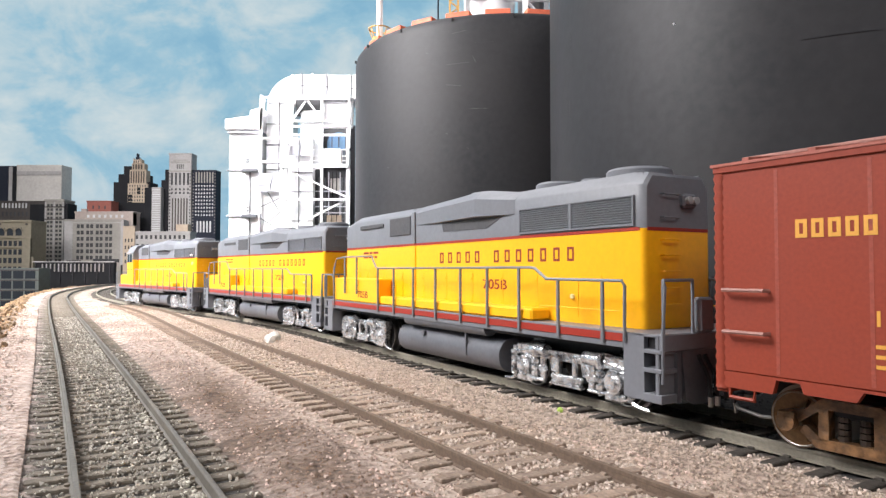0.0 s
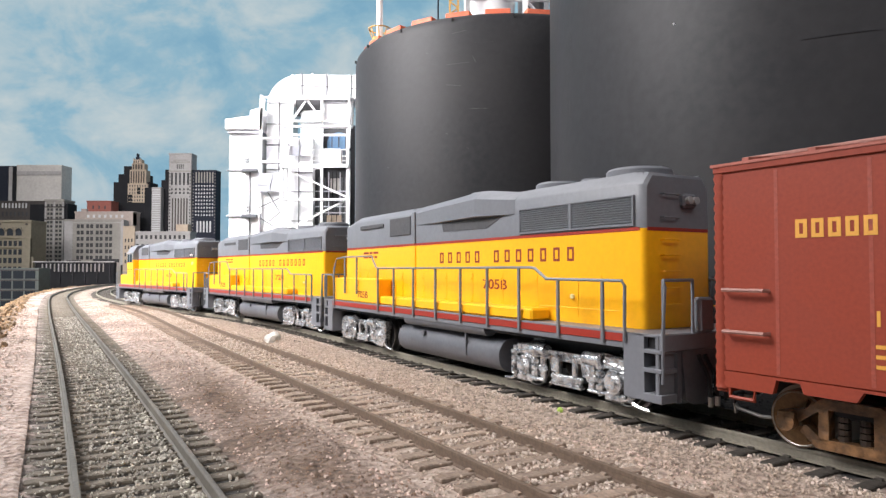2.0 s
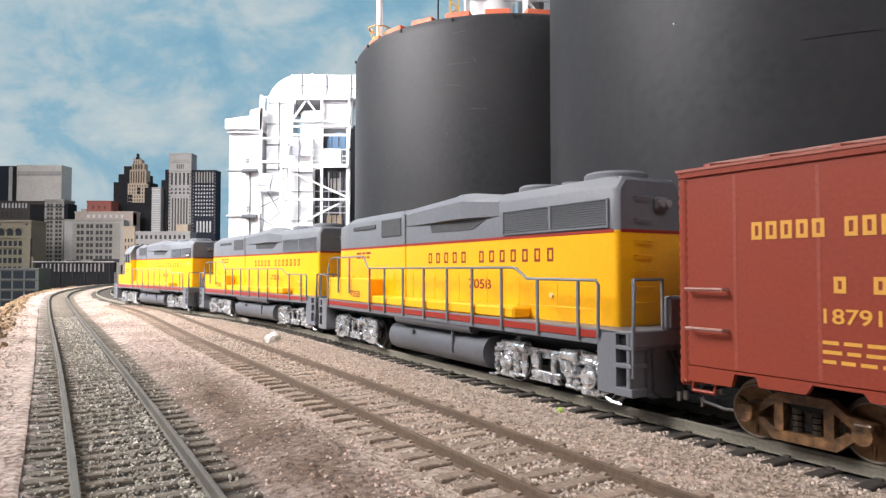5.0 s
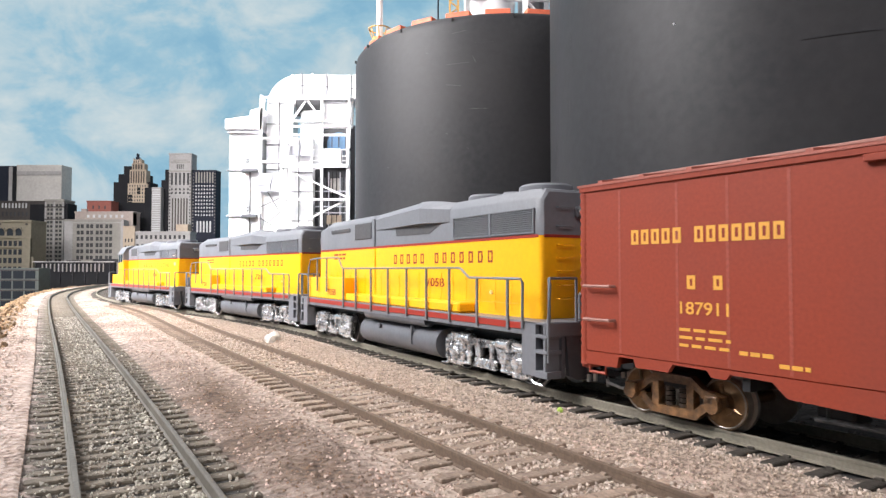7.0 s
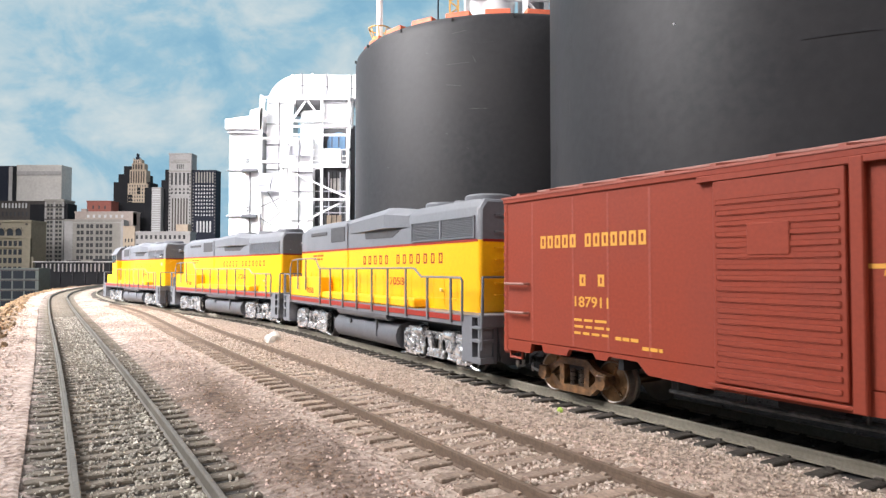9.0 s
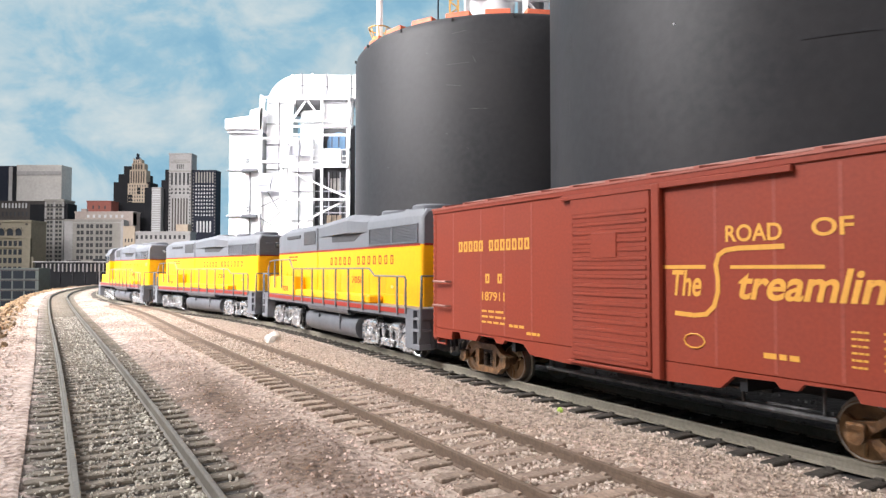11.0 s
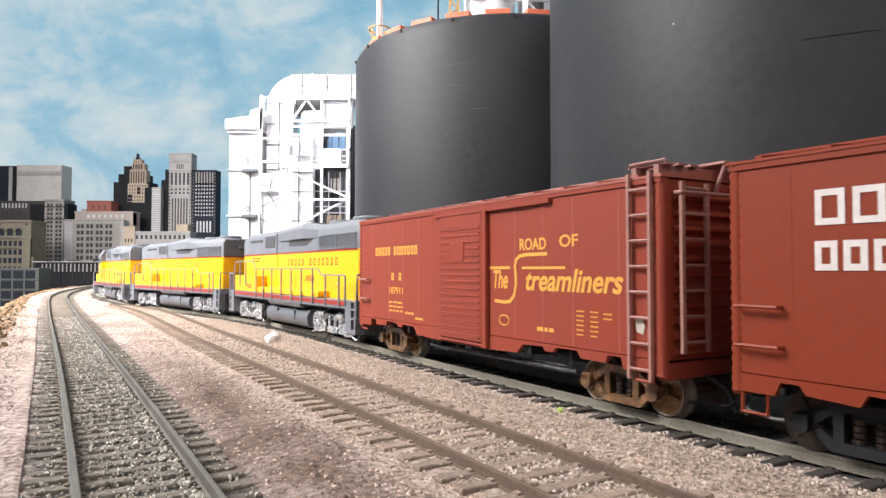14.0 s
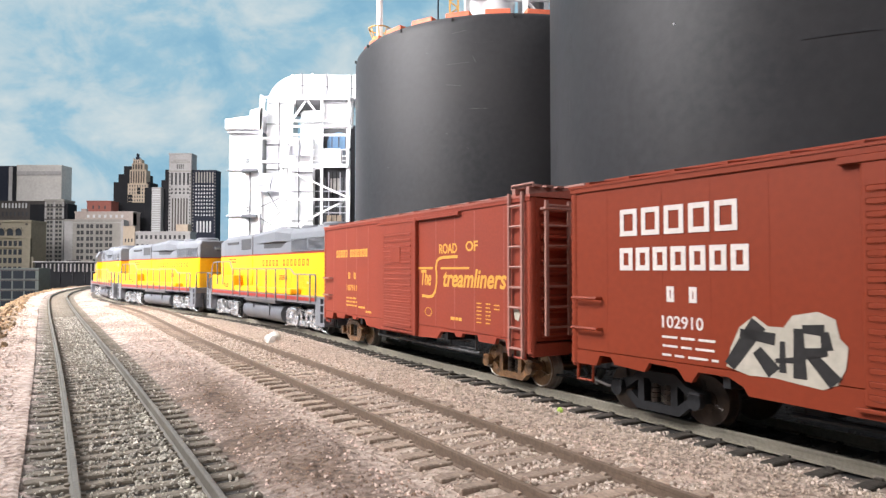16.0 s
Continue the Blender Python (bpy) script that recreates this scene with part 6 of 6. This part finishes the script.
        box(bm, x1 - 2.2, x1 - 1, min(-e * 3.5, -e * 17.2), max(-e * 3.5, -e * 17.2), ZE + 0.6, ZE + 2.5)
        tube(bm, [(x0, -e * 16.6, ZE + 2.4), (x0, -e * 16.6, ZE + 3.3), (x1, -e * 16.6, ZE + 3.3), (x1, -e * 16.6, ZE + 2.4)], 0.3)
        part("roof_platform", bm, board, t)
    # brake wheel on the rear end
    bm = B()
    ring_tube(bm, (0, 0, 0), 3.2, 0.35)
    for i in range(5):
        a = i * 2 * math.pi / 5
        tube(bm, [(0, 0, 0), (3.2 * math.cos(a), 3.2 * math.sin(a), 0)], 0.3)
    bw = part("brake_wheel", bm, ladder, t)
    bw.matrix_basis = pose((-L - 3.4) * MM, -6.0 * MM, 38 * MM, 0, 90, 0)
    bm = B()
    tube(bm, [(-L - 3.4, -6, 38), (-L, -6, 38)], 0.5)
    part("brake_shaft", bm, ladder, t)
    # underframe
    bm = B()
    box(bm, -L + 2, L - 2, -3.5, 3.5, 8.0, 11.6, 0.3)
    for x in (-30, -14, 2, 18, 34):
        box(bm, x - 0.7, x + 0.7, -W + 1, W - 1, 9.2, 11.6)
    part("centre_sill", bm, BLACK, t)
    bm = B()
    cyl(bm, (-8, 9.5, 7.6), 2.6, 11, "x", 18)
    box(bm, 18, 24, 8, 13.5, 6.0, 9.8, 0.4)
    part("brake_cylinder", bm, BLACK, t)
    bm = B()
    tube(bm, [(-44, 13.5, 6.5), (24, 13.5, 6.3)], 0.5)
    tube(bm, [(-43, 12.6, 7.3), (-6, 12.6, 6.9)], 0.35)
    for x in (-42, -28, -12, 8, 22):
        tube(bm, [(x, 13.5, 12), (x, 13.5, 6.3)], 0.35)
    tube(bm, [(-30, 8, 8.4), (20, 9, 7.2), (34, 6, 8.8)], 0.35)
    tube(bm, [(0, 11, 10), (0, 11, 5.4)], 0.4)
    part("brake_rigging", bm, SCRATCH if first else BLACK, t)
    tm = RUST if first else BLACK
    for x in (53.0, -55.6):
        freight_truck(t, x, tm, WHEEL if first else BLACKWHEEL, TYRE if first else None)
    y = W + 0.04
    if first:
        gl = GOLD
        name_bars(t, (5, 7), 58.2, W + 0.04, 34.8, 32.2, 2.9, 0.74, gl, stroke=0.62)
        name_bars(t, (1, 1), 45.4, W + 0.04, 26.3, 8.4, 2.5, 0.62, gl, stroke=0.62)
        lettering("number_lettering", "187911", 2.3, 10.0, gl, t, side_pose(46.4, y, 21.7), label="golden car number", bold=0.012)
        bm = B()
        small_bars(bm, 3, 46.6, W + 0.04, 18.6, 10.5, 0.55, gap=1.0)
        small_bars(bm, 1, 34.5, W + 0.04, 15.4, 6.0, 0.7)
        small_bars(bm, 1, 27.5, W + 0.04, 14.0, 5, 0.7)
        small_bars(bm, 1, -34.4, W + 0.04, 15.4, 6.8, 0.9)
        small_bars(bm, 6, -48.2, W + 0.04, 20.6, 2.4, 0.32, gap=1.6)
        small_bars(bm, 6, -52.6, W + 0.04, 20.6, 2.4, 0.32, gap=1.6)
        small_bars(bm, 2, -56.6, W + 0.04, 20.4, 2.4, 0.32, gap=1.6)
        tagged(part("fine_print", bm, gl, t), kind="stuff")
        lettering("slogan_lettering", "ROAD", 2.9, 10.2, gl, t, side_pose(-27.6, y, 34.6), label="golden slogan", bold=0.02)
        lettering("slogan_lettering", "OF", 2.8, 6.2, gl, t, side_pose(-42.6, y, 35.0), label="golden slogan", bold=0.02)
        lettering("slogan_lettering", "The", 4.8, 6.4, gl, t, side_pose(-16.2, y, 25.0), shear=0.2, label="golden script slogan", bold=0.022)
        lettering("slogan_lettering", "treamliners", 5.2, 32.2, gl, t, side_pose(-30.0, y, 24.8), shear=0.25, label="golden script slogan", bold=0.022)
        bm = B()
        pts = [(-17, 21.8), (-21, 21.6), (-23.5, 21.9), (-25.2, 23.4), (-26, 26), (-26.0, 28.4), (-25.6, 30.6), (-26.2, 32.4), (-27.6, 33.2), (-30, 33.5), (-38.0, 33.6)]
        for (xa, za), (xb, zb) in zip(pts, pts[1:]):
            d = Vector((xb - xa, zb - za)).normalized()
            n = Vector((-d.y, d.x)) * 0.42
            xa2, za2, xb2, zb2 = xa - d.x * 0.2, za - d.y * 0.2, xb + d.x * 0.2, zb + d.y * 0.2
            prism(bm, [(xa2 + n.x, za2 + n.y), (xb2 + n.x, zb2 + n.y), (xb2 - n.x, zb2 - n.y), (xa2 - n.x, za2 - n.y)], "y", W + 0.02, W + 0.09)
        box(bm, -23.5, -14.0, W + 0.02, W + 0.09, 30.0, 30.7)
        box(bm, -44.5, -28.5, W + 0.02, W + 0.09, 30.0, 30.6)
        part("slogan_swash", bm, gl, t)
        bm = B()
        for k in range(10):
            a0, a1 = k * math.pi / 5, (k + 1) * math.pi / 5
            tube(bm, [(-21 + 2.2 * math.cos(a0), W + 0.1, 17 + 1.3 * math.sin(a0)), (-21 + 2.2 * math.cos(a1), W + 0.1, 17 + 1.3 * math.sin(a1))], 0.16, 5)
        part("oval_emblem", bm, gl, t)
        bm = B()
        prism(bm, [(-68.0, 19.0), (-66.6, 20.6), (-65.4, 20.0), (-65.8, 17.6), (-67.4, 17.2)], "y", W + 0.05, W + 0.2)
        part("paint_chip", bm, DIRTWHITE, t, "pale chipped paint patch")
    else:
        gl = WHITELET
        for z, n, w in ((36.6, (5,), 27.3), (29.7, (7,), 29.2)):
            name_bars(t, n, 57.6, W + 0.1, z, w, 5.4 if len(n) == 1 and n[0] == 5 else 4.5, 0.8, gl, stroke=1.0)
        name_bars(t, (1, 1), 46.2, W + 0.04, 23.8, 7.6, 2.9, 0.62, gl, stroke=0.7)
        lettering("number_lettering", "102910", 2.3, 9.0, gl, t, side_pose(46.8, y, 18.9), label="white car number", bold=0.012)
        bm = B()
        small_bars(bm, 3, 46.8, W + 0.04, 17.0, 12, 0.42, gap=2.4)
        tagged(part("fine_print", bm, gl, t), kind="stuff")
        bm = B()
        rnd = random.Random(5)
        pts = [(33.2, 13.2), (32.4, 16.5), (30.6, 20.2), (28.0, 22.2), (25.6, 20.6), (23.0, 20.6), (21.5, 22.6), (17.6, 23.4), (15.0, 22.4), (14.4, 19.6), (13.2, 18.4), (13.6, 15.2), (14.8, 12.6), (17.0, 11.6), (21.0, 12.0), (24.6, 12.4), (29.0, 12.2)]
        prism(bm, pts, "y", W + 0.05, W + 0.15)
        gp = part("spray_painted_patch", bm, DIRTWHITE, t, "dirty white spray-painted patch with dark strokes", smooth=False)
        strokes = [(32.6, 13.4, 27.2, 21.0, 1.5), (30.6, 19.2, 24.4, 18.6, 1.0), (27.6, 16.6, 24.6, 13.2, 1.3), (23.2, 18.4, 23.2, 13.4, 0.6), (24.4, 15.2, 21.2, 15.6, 0.5), (20.6, 20.6, 20.4, 12.8, 1.1), (20.0, 20.6, 16.6, 20.6, 0.9), (16.6, 20.4, 16.2, 17.6, 0.9), (16.2, 17.4, 19.6, 16.8, 0.9), (18.6, 16.6, 15.0, 12.8, 1.2)]
        for xa, za, xb, zb, w in strokes:
            d = Vector((xb - xa, zb - za)).normalized()
            n = Vector((-d.y, d.x)) * w
            bm = B()
            prism(bm, [(xa + n.x * 0.7, za + n.y * 0.7), (xb + n.x, zb + n.y), (xb - n.x, zb - n.y), (xa - n.x * 0.7, za - n.y * 0.7)], "y", W + 0.12, W + 0.2)
            part("dark_stroke", bm, DARKSPRAY, gp)
    return t


# ---------------------------------------------------------------- build all
build_ground()
build_shoulder()
build_room()
build_tank("tall black cylindrical storage tank with orange plates round its rim", 41, 480, TANK_R, TANK_H, "black tanks")
build_tank("tall plain black cylindrical storage tank close behind the train", 148, 261, TANK_R, TANK_H + 25, "black tanks", top=False)
build_tank_top(41, 480)
build_plant()
build_city()
build_viaduct()
build_white_stone()

lead = build_loco("yellow and grey hood locomotive with a cab leading the train", "830", True)
middle = build_loco("yellow and grey cabless locomotive running second in the train", "728", False)
third = build_loco("yellow and grey cabless locomotive coupled to the red boxcar", "705B", False)
car_one = build_boxcar("weathered oxide-red boxcar with golden slogan behind the locomotives", True)
car_two = build_boxcar("cleaner oxide-red boxcar with white lettering and a sprayed patch", False)

build_track("dark weathered model track with grey ballast between its ties", LINE_A, -150, 1490, RAILGREY, TIE_A, 5.4, "tracks")
build_track("dusty brown model track half buried in beige ballast", LINE_B, -150, 592, RAIL, TIE_B, 6.4, "tracks", lift=0.62)
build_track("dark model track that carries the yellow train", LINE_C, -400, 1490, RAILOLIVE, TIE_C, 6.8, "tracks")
build_grains()

# ---------------------------------------------------------------- the train's movement
TRAVEL = [(0.0, 0.0), (4.1, 0.0), (4.2, 0.7), (4.5, 2.6), (5.0, 7.4), (5.5, 13.8), (6.0, 20.5), (6.5, 26.8), (7.0, 33.4), (7.5, 40.2), (8.0, 47.4), (8.5, 54.3), (9.0, 61.4), (9.5, 69.6), (10.0, 78.6), (10.5, 88.0), (11.0, 97.6), (11.5, 107.2), (12.0, 116.6), (12.5, 126.2), (13.0, 135.8), (13.5, 145.2), (14.0, 155.0), (14.5, 164.8), (15.0, 174.4), (15.5, 184.4), (16.0, 194.4)]
STOCK = [(third, 187.9, 60.0), (middle, 387.9, 60.0), (lead, 587.9, 60.0), (car_one, 12.0, 52.0), (car_two, -145.3, 52.0)]


def travelled(t):
    return float(np.interp(t, [a for a, _ in TRAVEL], [b for _, b in TRAVEL]))


def motions():
    times = [0.0, 4.0, 4.1] + [4.2 + 0.2 * i for i in range(60)]
    for ob, s0, half in STOCK:
        rows = []
        for t in times:
            s = s0 + travelled(t)
            xf, yf, _ = on(LINE_C, s + half)
            xr, yr, _ = on(LINE_C, s - half)
            rows.append((t, pose((xf + xr) / 2 * MM, (yf + yr) / 2 * MM, RT * MM, 0, 0, math.degrees(math.atan2(yf - yr, xf - xr)))))
        walk(ob, rows)
    for ob, x, r in WHEELS:
        walk(ob, [(t, pose(x * MM, 0, r * MM, 0, math.degrees(travelled(t) / r), 0)) for t in times])


motions()
